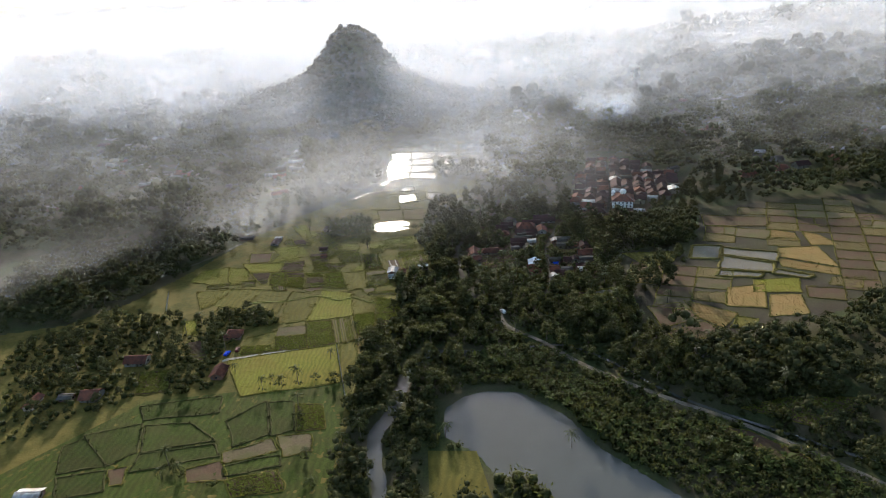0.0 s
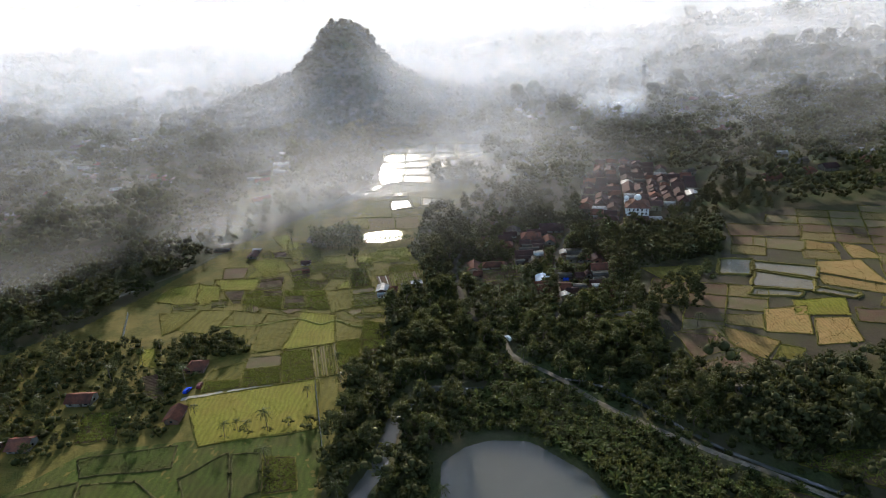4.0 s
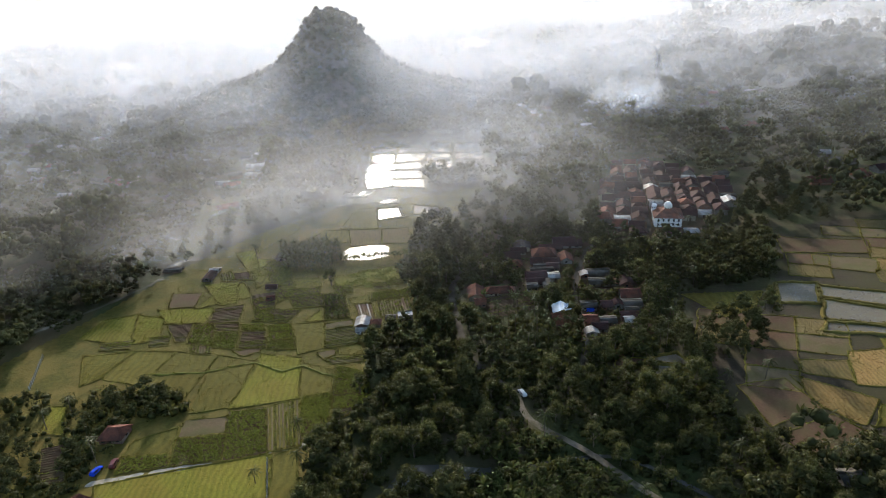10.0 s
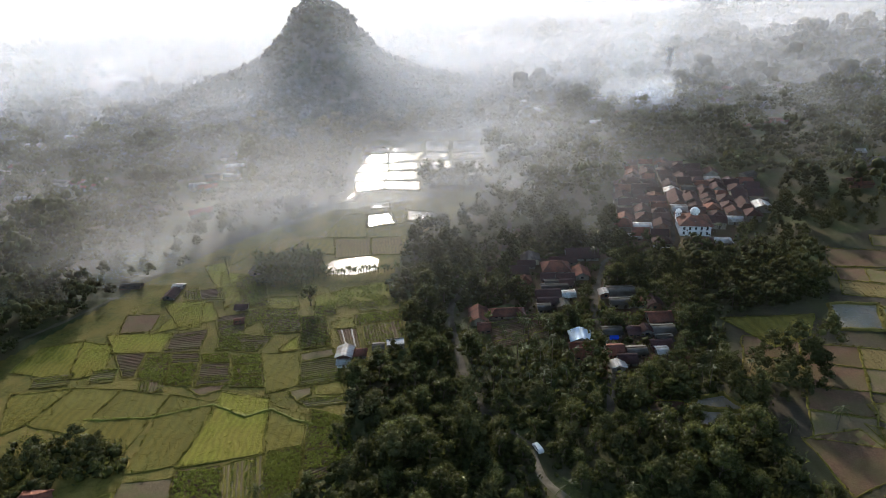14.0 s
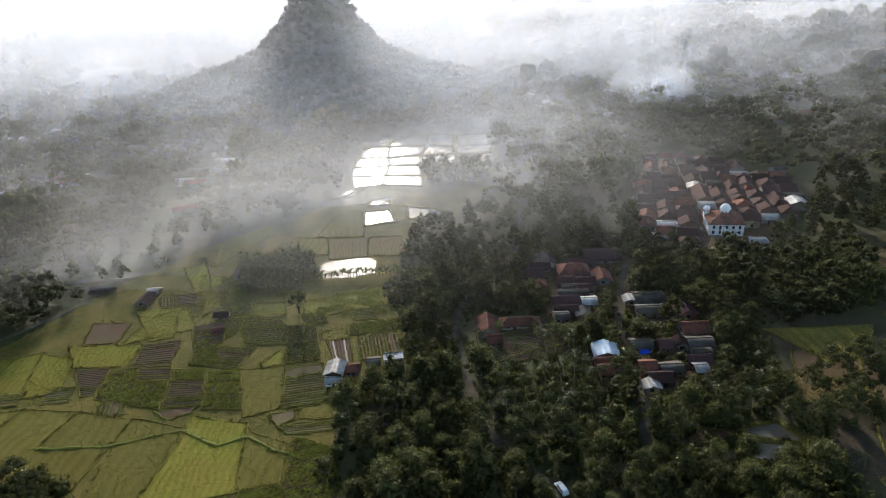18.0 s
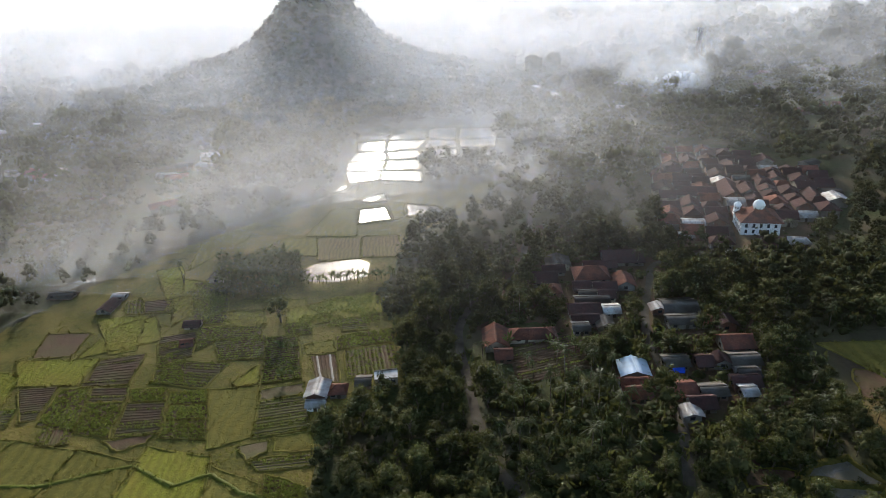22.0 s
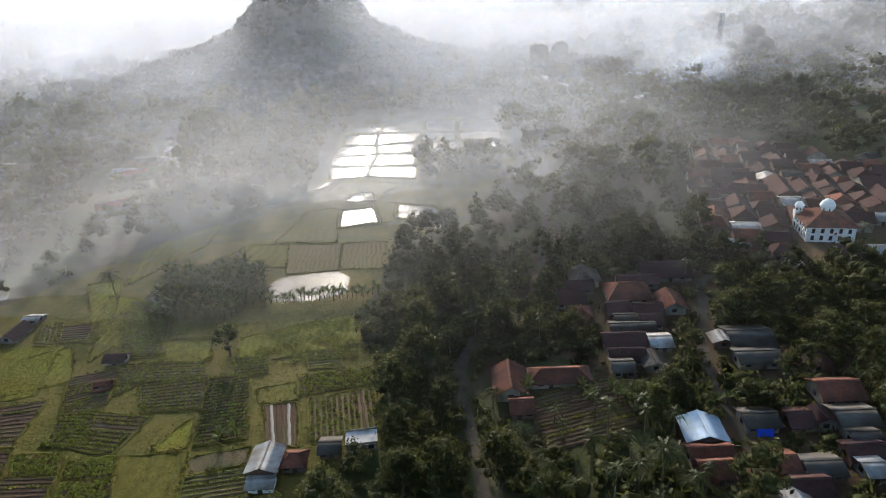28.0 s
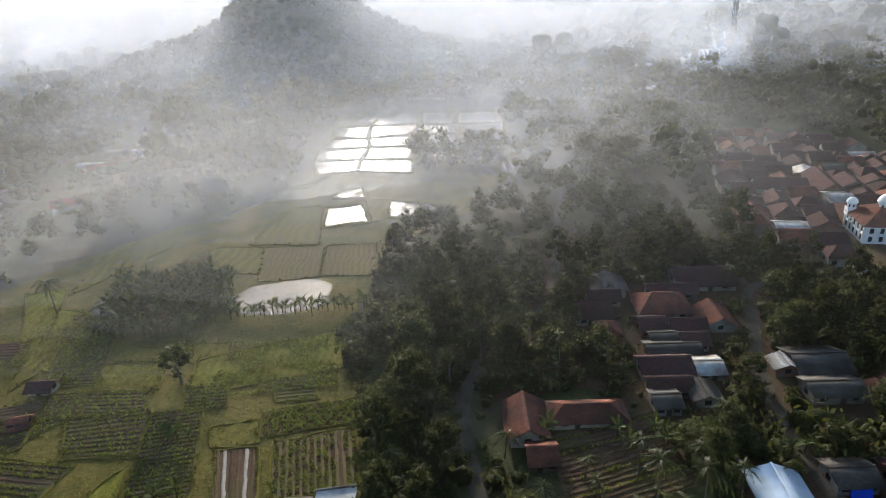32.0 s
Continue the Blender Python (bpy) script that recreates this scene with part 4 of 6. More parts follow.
plot("mud", (155.4, 335.2), (178.6, 322.1), (173.1, 311.7), (148.0, 319.7))
plot("mud", (146.9, 317.3), (166.9, 310.6), (162.0, 306.2), (141.8, 310.9))
plot("bare", (174.4, 378.1), (198.5, 369.5), (191.3, 355.5), (169.3, 366.6))
plot("ripe", (200.8, 370.9), (211.1, 362.6), (207.3, 350.2), (194.0, 357.6))
plot("ripe", (191.6, 342.3), (213.3, 341.8), (210.3, 315.1), (186.1, 330.7))
plot("ripe", (184.7, 328.1), (208.8, 312.7), (205.0, 304.4), (182.0, 317.7))
plot("mud", (177.4, 314.4), (192.1, 305.9), (187.2, 302.2), (172.2, 310.0))
plot("ripebrown", (200.7, 301.9), (215.8, 300.2), (208.0, 288.5), (194.7, 294.4))
plot("rice", (159.0, 303.0), (182.4, 303.3), (176.1, 287.5), (154.0, 290.4))
plot("ripe", (142.6, 296.1), (161.3, 296.9), (151.8, 273.5), (134.3, 277.7))
plot("ripe", (160.2, 286.0), (174.4, 284.5), (168.7, 266.1), (149.9, 265.1))
plot("ripebrown", (121.1, 292.8), (138.4, 290.9), (133.9, 279.3), (120.5, 285.8))
plot("ripe", (115.2, 284.3), (135.4, 268.8), (124.1, 257.6), (116.8, 266.4))
plot("soil", (95.4, 279.6), (111.9, 282.5), (115.6, 266.5), (96.6, 259.2))
plot("soil", (97.8, 256.0), (117.2, 262.6), (124.2, 251.5), (100.0, 246.2))
plot("dry", (135.0, 266.0), (142.8, 263.0), (138.2, 256.3), (126.9, 256.4))
plot("soil", (168.8, 401.5), (207.7, 390.8), (200.7, 377.0), (163.7, 383.2))
plot("ripe", (216.9, 364.4), (223.6, 359.3), (226.3, 343.1), (212.1, 345.0))
plot("soil", (234.8, 384.0), (271.4, 383.3), (262.0, 369.2), (230.5, 371.1))
plot("dry", (100.7, 345.9), (133.6, 344.9), (124.8, 331.4), (110.1, 325.5))
plot("deep", (-151.3, 198.8), (-131.4, 204.3), (-126.4, 188.2), (-133.7, 181.7))
plot("deep", (-128.3, 203.4), (-111.5, 203.6), (-97.9, 192.7), (-123.7, 188.0))
plot("deep", (-123.6, 186.8), (-97.8, 190.5), (-93.4, 183.7), (-123.3, 177.6))
plot("deep", (-96.3, 204.3), (-83.6, 215.5), (-77.2, 195.2), (-89.2, 189.0))
plot("deep", (-81.4, 214.6), (-71.9, 214.6), (-67.6, 197.2), (-75.9, 194.5))
plot("lush", (-69.8, 212.6), (-59.0, 211.8), (-55.3, 197.1), (-66.3, 196.2))
plot("bare", (-91.8, 185.4), (-75.7, 192.2), (-71.4, 185.4), (-90.0, 179.9))
plot("bare", (-73.0, 193.6), (-60.2, 193.5), (-58.4, 184.5), (-68.1, 182.1))
plot("deep", (-157.0, 192.7), (-150.7, 196.8), (-134.9, 181.2), (-151.0, 178.4))
plot("deep", (-136.3, 216.3), (-104.5, 220.9), (-102.1, 210.1), (-131.0, 207.1))
plot("soil", (-132.4, 179.0), (-125.9, 180.1), (-123.8, 171.3), (-128.4, 171.0))
plot("soil", (-102.7, 177.3), (-91.4, 180.9), (-86.2, 171.3), (-100.2, 170.7))
plot("deep", (-150.0, 175.8), (-133.6, 178.5), (-129.5, 168.4), (-144.4, 166.1))
plot("lush", (-86.0, 170.7), (-68.9, 175.2), (-64.5, 165.2), (-81.6, 163.1))
plot("deep", (-88.9, 177.9), (-70.7, 182.6), (-68.4, 177.2), (-87.4, 173.3))
plot("lush", (-149.0, 242.0), (-135.2, 242.2), (-128.7, 226.3), (-142.8, 225.3))
plot("mud", (69.7, 296.3), (73.7, 300.0), (81.8, 301.7), (85.8, 293.3))
plot("mud", (69.3, 295.5), (85.2, 292.8), (74.0, 286.5), (69.5, 287.9))
plot("soil", (58.9, 300.3), (69.1, 298.5), (67.7, 294.0), (58.1, 294.7))
plot("dry", (-14, 181), (3, 180), (7, 158), (-13, 157), bund=False)
flat_poly("pool_water", [(-59, 411), (-55, 418), (-38, 421), (-33, 416), (-33, 405), (-44, 401), (-54, 403)], 0.17, PADDY_WATER, "shallow flooded pool shining white behind banana plants", "water")
PLOTS.append([(-59, 411), (-55, 418), (-38, 421), (-33, 416), (-33, 405), (-52, 402)])
plot("rowsh", (-90.9, 356.7), (-83.1, 356.5), (-78.8, 342.8), (-86.6, 343.0))
plot("rowsh", (-96.7, 399.4), (-85.5, 399.6), (-79.6, 384.2), (-86.1, 374.1))
plot("rice", (-79.5, 383.6), (-66.0, 382.6), (-62.8, 373.0), (-75.3, 373.1))
plot("rice", (-121.9, 382.1), (-106.0, 382.8), (-100.4, 361.7), (-107.8, 360.2))
plot("rice", (-117.3, 419.1), (-108.2, 422.0), (-99.9, 401.1), (-99.0, 386.1))
plot("rowsh", (-75.9, 372.1), (-63.7, 371.6), (-62.5, 363.9), (-74.0, 364.4))
plot("rowsh", (-97.6, 406.2), (-90.3, 405.5), (-81.7, 393.8), (-83.6, 384.6))
plot("dry", (-101.6, 395.8), (-94.8, 400.4), (-90.3, 385.2), (-94.1, 375.1))
plot("dark", (14, 352), (34, 358), (35, 340), (15, 334), bund=False)
# dark sheet below the near plots, their shade put into its colour
plot("deep", (-205, 140), (-50, 140), (-53, 226), (-135, 218), bund=False, base_z=0.1)
plot("soil", (93, 189), (105, 184), (118, 170), (107, 167))
plot("lush", (108, 198), (128, 203), (158, 200), (132, 184))
# the rest of the open field ground, parcelled out between the larger plots
frng = random.Random(33)
for i in range(-2, 17):
    for j in range(-3, 16):
        cell = [(92 + (i + u) * 17.0 + (j + v) * 5.5, 268 - (i + u) * 5.5 + (j + v) * 12.0) for u, v in ((0.03, 0.97), (0.97, 0.97), (0.97, 0.03), (0.03, 0.03))]
        mid = np.array(cell).mean(0)
        taken = sum(bool(inside(c, np.array(x), np.array(y))) for c in PLOTS for x, y in cell + [tuple(mid), tuple(mid)])
        if all(bool(inside(RIGHT_FIELDS, np.array(x), np.array(y))) for x, y in cell) and mid[0] < 275 and taken <= 1:
            plot(frng.choice(("soil", "soil", "soil", "soil", "ripebrown", "bare")), *cell, base_z=0.13)
# small garden plots filling the ground between the larger fields
for i in range(-1, 12):
    for j in range(-1, 10):
        cell = [(-118 + (i + u) * 9.0 - (j + v) * 2.2, 326 + (i + u) * 0.6 + (j + v) * 8.4) for u, v in ((0.05, 0.95), (0.95, 0.95), (0.95, 0.05), (0.05, 0.05))]
        mid = np.array(cell).mean(0)
        taken = sum(bool(inside(c, np.array(x), np.array(y))) for c in PLOTS for x, y in cell + [tuple(mid)])
        open_ground = all(bool(inside(VALLEY, np.array(x), np.array(y))) and -130 < x < -28 and y < 392 for x, y in cell) and not bool(inside([(-46, 324), (-14, 324), (-14, 345), (-46, 345)], np.array(mid[0]), np.array(mid[1])))
        if open_ground and taken <= 1:
            plot(frng.choice(("rowsh", "rowsv", "furrowh", "lush", "rice", "dry", "dark")), *cell, base_z=0.13)
# loose grass over the valley floor
grass_rng = np.random.default_rng(45)
wx, wy = grass_rng.uniform(-135, -16, 16000), grass_rng.uniform(296, 402, 16000)
keep = inside(VALLEY, wx, wy)
for c in PLOTS:
    keep &= ~inside(c, wx, wy)
tufts = leaf_cards(grass_rng, np.stack([wx, wy, np.full(16000, 0.18)], -1)[keep], np.array([0.15, 0.15, 0.06]), int(keep.sum()), 0.24, loose=1.4)
tagged(new("grass", mesh_of("grass", *merge([tufts]), GRASS_BLADE)), "loose green grass on the valley floor", "grass", kind="stuff")
# rough weedy meadow beside the vegetable plots
wrng = np.random.default_rng(44)
wx, wy = wrng.uniform(-54, -22, 5200), wrng.uniform(366, 392, 5200)
keep = inside([(-53, 368), (-25, 370), (-30, 390), (-50, 388)], wx, wy) & (np.sin(wx * 0.55 + 2 * np.sin(wy * 0.3)) + np.sin(wy * 0.9 + wx * 0.2) > -0.7)
weeds = leaf_cards(wrng, np.stack([wx, wy, np.full(5200, 0.42)], -1)[keep], np.array([0.25, 0.25, 0.16]), int(keep.sum()), 0.34, loose=1.3)
tagged(new("weeds", mesh_of("weeds", *merge([weeds]), CROP)), "rough bright green weeds on a fallow meadow", "weeds", kind="stuff")
# flooded paddies at the far end of the valley, each within its own banks
PADDY_X, PADDY_Y = (-58, -37, -15, 7, 31), (523, 541, 563, 586, 612, 645)
prng = random.Random(77)
knots = {(i, j): (x + prng.uniform(-3, 3) - (j - 2) * 0.6, y + prng.uniform(-4, 4) - i * 1.5) for i, x in enumerate(PADDY_X) for j, y in enumerate(PADDY_Y)}
for j in range(5):
    for i in range(4):
        if j == 0 and i > 1:
            continue
        plot("mud" if (i, j) in ((0, 4), (3, 1), (1, 4)) else "water", knots[i, j], knots[i + 1, j], knots[i + 1, j + 1], knots[i, j + 1])
# long irrigation bank across the fields, overgrown with grass
brng = np.random.default_rng(5)
BANK = [(-118, 306), (-98, 305), (-78, 310), (-66, 303), (-58, 306), (-50, 300), (-38, 296), (-33, 287)]
for a, b in zip(BANK, BANK[1:]):
    ob = new("grass_bank", mesh_of("grass_bank", *bund_strip(brng, np.array(a, float), np.array(b, float), 0.45, 1.5), CROP))
    tagged(ob, "overgrown grassy irrigation bank between the fields", "bank", "grass banks")

# ---- houses ----
def box(bm, x0, y0, z0, x1, y1, z1):
    v = [bm.verts.new((x, y, z)) for z in (z0, z1) for x, y in ((x0, y0), (x1, y0), (x1, y1), (x0, y1))]
    for f in ((3, 2, 1, 0), (4, 5, 6, 7), (0, 1, 5, 4), (1, 2, 6, 5), (2, 3, 7, 6), (3, 0, 4, 7)):
        bm.faces.new([v[i] for i in f])


def made(name, bm, material):
    me = bpy.data.meshes.new(name)
    bm.to_mesh(me)
    bm.free()
    me.materials.append(material)
    return me


def box_part(name, dims, material, parent, label=""):
    bm = bmesh.new()
    box(bm, *dims)
    return part(name, made(name, bm, material), parent, label)


def slope_mesh(name, ridge_a, ridge_b, eave_a, eave_b, material, tiled):
    """One roof slope: overlapping courses of tiles, or corrugated sheets."""
    ra, rb, ea, eb = (np.array(v, float) for v in (ridge_a, ridge_b, eave_a, eave_b))
    n = np.cross(rb - ra, ea - ra)
    n = n / np.linalg.norm(n)
    n = n if n[2] > 0 else -n
    if tiled:
        rows = max(4, int(np.linalg.norm(ea - ra) / 0.42))
        cols = max(4, int(np.linalg.norm(eb - ea) / 0.8))
        levels = [(0, -0.08)] + [v for r in range(rows) for v in ((r / rows, 0.02), ((r + 1) / rows, 0.11))] + [(1, -0.08)]
        wave = lambda k, r: 0.03 * ((k * 7 + (r // 2) * 5) % 4) / 3
    else:
        cols = max(8, int(np.linalg.norm(eb - ea) / 0.24))
        levels = [(0, -0.06), (0, 0.02), (0.5, 0.05), (0.5, 0.02), (1, 0.05), (1, -0.06)]
        wave = lambda k, r: 0.045 * (k % 2)
    pts, faces = [], []
    for r, (t, lift) in enumerate(levels):
        a, b = ra + (ea - ra) * t, rb + (eb - rb) * t
        for k in range(cols + 1):
            pts.append(a + (b - a) * k / cols + n * (lift + (wave(k, r) if lift > 0 else 0)))
    for r in range(len(levels)):
        o, q = r * (cols + 1), ((r + 1) % len(levels)) * (cols + 1)
        for k in range(cols):
            faces.append((o + k, o + k + 1, q + k + 1, q + k))
    return mesh_of(name, np.array(pts), np.array(faces), material)


ROOFS = {"R": (TILE_RED, True, "weathered red clay tile roof"), "D": (TILE_DARK, True, "dark brown clay tile roof"), "A": (ASBESTOS, False, "grey corrugated fibre cement roof"),
         "W": (TIN, False, "pale corrugated metal roof"), "B": (TIN_BLUE, False, "pale blue metal roof"), "T": (TIN_TEAL, False, "teal metal roof"), "F": (CONCRETE, False, "flat concrete roof")}


def house(kind, x, y, w, d, turn, seed=0, wall_h=None, hip=False, paint=None):
    w, d = max(w - 0.5, 3.2) * (0.78 if y < 300 else 1.0), max(d - 0.6, 3.2) * (0.78 if y < 300 else 1.0)
    if y > 315 and 0 < x < 100:
        d += 1.1
    rng = random.Random(seed)
    material, tiled, words = ROOFS[kind]
    root = thing("house", "small plastered village house with a " + words, "house", "village houses")
    root.matrix_world = pose(x, y, 0, 0, 0, turn)
    HOUSES.append((x, y, max(w, d)))
    h = wall_h or rng.uniform(1.95, 2.35)
    wall_mat = paint or rng.choice((PLASTER, BRICKWALL, PLASTER_GREY, PLASTER_CREAM, BRICKWALL, PLASTER_GREY))
    rise = 0.0 if kind == "F" else min(d, w) * (0.27 if tiled else 0.18)
    a, b = w / 2, d / 2
    bm = bmesh.new()
    box(bm, -a, -b, -0.2, a, b, h)
    if rise and not hip:
        for s in (-1, 1):
            vs = [bm.verts.new((s * (a - 0.01), yy, zz)) for yy, zz in ((-b, h), (b, h), (0, h + rise))]
            vs2 = [bm.verts.new((s * (a - 0.15), yy, zz)) for yy, zz in ((-b, h), (b, h), (0, h + rise))]
            bm.faces.new(vs)
            bm.faces.new(vs2)
    part("wall", made("wall", bm, wall_mat), root)
    o = 0.75
    eave = h - o * rise / b if rise else h
    if kind == "F":
        box_part("roof", (-a - 0.2, -b - 0.2, h, a + 0.2, b + 0.2, h + 0.18), material, root, words)
        for q in ((-a - 0.2, -b - 0.2, a + 0.2, -b - 0.05), (-a - 0.2, b + 0.05, a + 0.2, b + 0.2)):
            box_part("parapet", (q[0], q[1], h + 0.18, q[2], q[3], h + 0.6), PLASTER, root)
    else:
        in_by = min(b, a * 0.6) if hip else -0.45
        ra, rb = (-a + in_by, 0, h + rise + 0.05), (a - in_by, 0, h + rise + 0.05)
        for s in (-1, 1):
            part("roof_slope", slope_mesh("roof_slope", ra, rb, (-a - 0.45, s * (b + o), eave), (a + 0.45, s * (b + o), eave), material, tiled), root, words)
            if hip:
                e = (s * (a + 0.45), -b - o, eave), (s * (a + 0.45), b + o, eave)
                tip = rb if s > 0 else ra
                part("roof_slope", slope_mesh("roof_slope", tip, (tip[0], 0.01, tip[2]), e[0], e[1], material, tiled), root, words)
        box_part("ridge_cap", (ra[0], -0.16, ra[2] + 0.02, rb[0], 0.16, ra[2] + 0.16), material, root)
    dx = rng.uniform(-0.3, 0.3) * a
    box_part("door", (dx - 0.45, -b - 0.05, 0, dx + 0.45, -b + 0.02, 1.9), DARKWOOD, root, "dark wooden door")
    for wx in (-0.62 * a, 0.62 * a):
        if abs(wx - dx) > 1.1 and y < 425:
            f = box_part("window", (wx - 0.6, -b - 0.05, 0.8, wx + 0.6, -b + 0.02, 1.8), DARKWOOD, root, "dark wooden window frame")
            box_part("pane", (wx - 0.5, -b - 0.07, 0.9, wx + 0.5, -b - 0.04, 1.7), GLASS, f)
    for s in (-1, 1) if y < 425 else ():
        f = box_part("window", (s * a - 0.05, -0.6, 0.8, s * a + 0.05, 0.6, 1.8), DARKWOOD, root, "dark wooden window frame")
        box_part("pane", (s * a - 0.07, -0.5, 0.9, s * a + 0.07, 0.5, 1.7), GLASS, f)
    return root


house("A", 37.3, 404.8, 8.4, 7.3, 86.5, 0)
house("D", 34.9, 399.3, 7.9, 4.2, -3.2, 1)
house("D", 30.7, 392.3, 8.4, 6.8, -3.0, 2)
house("R", 32.2, 384.1, 6.3, 3.9, 87.4, 3, hip=True)
house("D", 61.3, 406.5, 14.5, 8.7, -3.6, 4)
house("D", 51.7, 400.6, 11.8, 4.2, -3.4, 5)
house("R", 47.1, 394.0, 12.2, 8.7, -3.1, 6, hip=True)
house("D", 42.0, 385.2, 6.0, 5.8, -2.7, 7)
house("D", 49.4, 383.8, 7.8, 5.1, -2.7, 8)
house("A", 42.7, 379.5, 5.6, 4.2, -2.5, 9)
house("D", 48.7, 378.3, 5.6, 4.2, -2.5, 10)
house("A", 43.2, 375.2, 11.0, 4.2, -2.3, 11)
house("D", 39.5, 369.6, 10.0, 5.3, -2.1, 12)
house("W", 47.8, 368.6, 5.3, 5.0, -2.1, 13)
house("D", 38.5, 363.4, 8.3, 4.2, -1.9, 14)
house("A", 36.2, 358.6, 5.0, 4.2, -1.7, 15)
house("A", 43.8, 360.5, 5.8, 3.8, 88.2, 16)
house("R", 56.7, 387.2, 8.9, 5.4, 87.1, 17)
house("A", 68.8, 368.1, 10.3, 8.9, -2.2, 18)
house("W", 62.4, 368.0, 4.5, 3.5, 87.9, 19)
house("A", 67.0, 359.8, 9.6, 4.9, -1.8, 20)
house("R", 74.4, 359.1, 4.9, 3.5, 88.2, 21, hip=True)
house("D", 78.4, 357.8, 6.8, 5.0, 88.2, 22)
house("R", 77.0, 346.4, 8.7, 6.2, -1.3, 23)
house("B", 45.6, 336.2, 7.4, 6.2, 86.0, 24, paint=PLASTER_GREY)
house("R", 44.4, 329.8, 8.1, 4.2, -0.6, 25)
house("R", 44.0, 325.9, 6.1, 4.2, -0.4, 26)
house("A", 57.5, 338.8, 6.7, 4.7, -1.0, 27)
house("D", 65.1, 338.6, 4.7, 4.7, -1.0, 28)
house("D", 69.5, 338.2, 4.7, 3.5, 89.0, 29)
house("A", 75.7, 338.1, 7.7, 5.5, -1.0, 30)
house("A", 74.2, 332.4, 5.5, 4.2, -0.8, 31)
house("D", 71.9, 328.8, 7.1, 4.2, -0.6, 32)
house("W", 70.8, 324.6, 4.0, 4.2, -0.5, 33)
house("R", 55.5, 326.5, 5.6, 5.5, -0.5, 34)
house("A", 62.4, 325.4, 6.5, 4.2, -0.5, 35)
house("D", 57.9, 321.0, 6.3, 4.2, -0.3, 36)
house("W", 53.8, 317.4, 4.2, 3.5, 89.9, 37)
house("R", 10.3, 355.1, 10.5, 5.8, 88.5, 38)
house("R", 21.4, 356.6, 14.0, 4.8, -1.6, 39, hip=True)
house("R", 11.9, 346.4, 5.0, 4.2, -1.1, 40)
house("W", -38.3, 332.7, 7.2, 5.4, 88.0, 41, wall_h=3.2, paint=BRICKWALL)
house("R", -33.1, 333.6, 4.6, 4.2, -0.5, 42, hip=True)
house("F", -20.8, 338.5, 6.4, 4.6, 6.0, 43, paint=PLASTER_CREAM)
house("A", -26.8, 337.0, 4.2, 4.4, 0.0, 143, wall_h=2.0)
house("W", -38.2, 328.6, 5.0, 3.6, 0.0, 144, wall_h=1.9, paint=WHITE)
house("D", -86.6, 374.0, 5.4, 3.8, -1.5, 44, wall_h=1.5, paint=PLASTER_CREAM)
house("R", -84.5, 362.8, 3.2, 3.2, 10, 145, wall_h=1.2, paint=BRICKWALL)
house("A", -89.1, 408.8, 7.9, 5.9, 87.1, 45)
house("D", -122.0, 389.6, 8.2, 5.2, 87.7, 46, wall_h=1.4, paint=PLASTER_GREY)
house("W", -121.7, 397.3, 4.9, 5.4, -2.5, 47, wall_h=1.2)
house("A", -144.5, 401.1, 9.5, 5.0, -3.6, 48, wall_h=1.0)
house("R", -185.9, 221.1, 11.8, 5.4, 89.3, 49)
house("R", -161.8, 224.3, 10.4, 9.3, -0.8, 50)
house("A", -172.6, 223.7, 7.8, 5.1, -0.8, 51)
house("R", -153.5, 250.4, 13.5, 8.5, -1.3, 52)
house("R", -110.2, 237.3, 11.0, 7.4, 88.8, 53)
house("R", -113.6, 270.2, 10.3, 9.1, -1.8, 54, hip=True)
house("W", -154.1, 166.5, 11.4, 6.8, 0.3, 55)
house("W", 90.6, 422.6, 5.6, 5.0, -4.4, 56)
house("W", 99.5, 465.8, 4.4, 3.7, 83.8, 57)
house("W", 98.9, 405.1, 4.3, 4.2, -3.8, 58)
house("W", 131.7, 439.9, 6.2, 4.2, -5.4, 59)
house("T", 110.6, 455.1, 5.4, 4.2, -5.8, 60)
house("R", 317.2, 511.7, 15.0, 11.1, -8.2, 61)
house("R", 234.6, 481.1, 12.5, 9.6, -7.1, 62)
house("R", 265.4, 489.6, 12.6, 13.4, -7.4, 63, hip=True)
house("A", 274.6, 520.5, 11.1, 11.2, -8.2, 64)
house("A", 106.3, 235.4, 8.5, 6.4, -1.3, 65)

# close-built houses along the mosque street, each lane of lots with its own depths
vrng = random.Random(41)
STREET_Y, STREET_X = [p[1] for p in STREET[8:]], [p[0] for p in STREET[8:]]
for col in range(-6, 7):
    if col == 0:
        continue
    u = math.copysign(5.2 + 8.3 * (abs(col) - 1), col)
    y = 408 + vrng.uniform(0, 6)
    while y < 566:
        deep = vrng.uniform(5.5, 10.5)
        yc = y + deep / 2
        x = float(np.interp(yc, STREET_Y, STREET_X)) + u + vrng.uniform(-0.9, 0.9)
        yh = yc - 0.24 * u
        y += deep + (0.5 if vrng.random() < 0.8 else vrng.uniform(2, 5))
        if bool(inside(MOSQUE_VILLAGE, np.array(x), np.array(yh))) and not (abs(x - 121) < 13 and abs(yh - 428) < 13):
            across = vrng.random() < 0.6
            wide, long = vrng.uniform(7.2, 8.8), deep + 0.5
            house(vrng.choice("DDDDDDDRDDDAW"), x, yh, wide if across else long, long if across else wide, -14 + vrng.uniform(-4, 4) + (0 if across else 90), col * 40 + int(yc), wall_h=vrng.uniform(2.3, 4.0), hip=vrng.random() < 0.25)
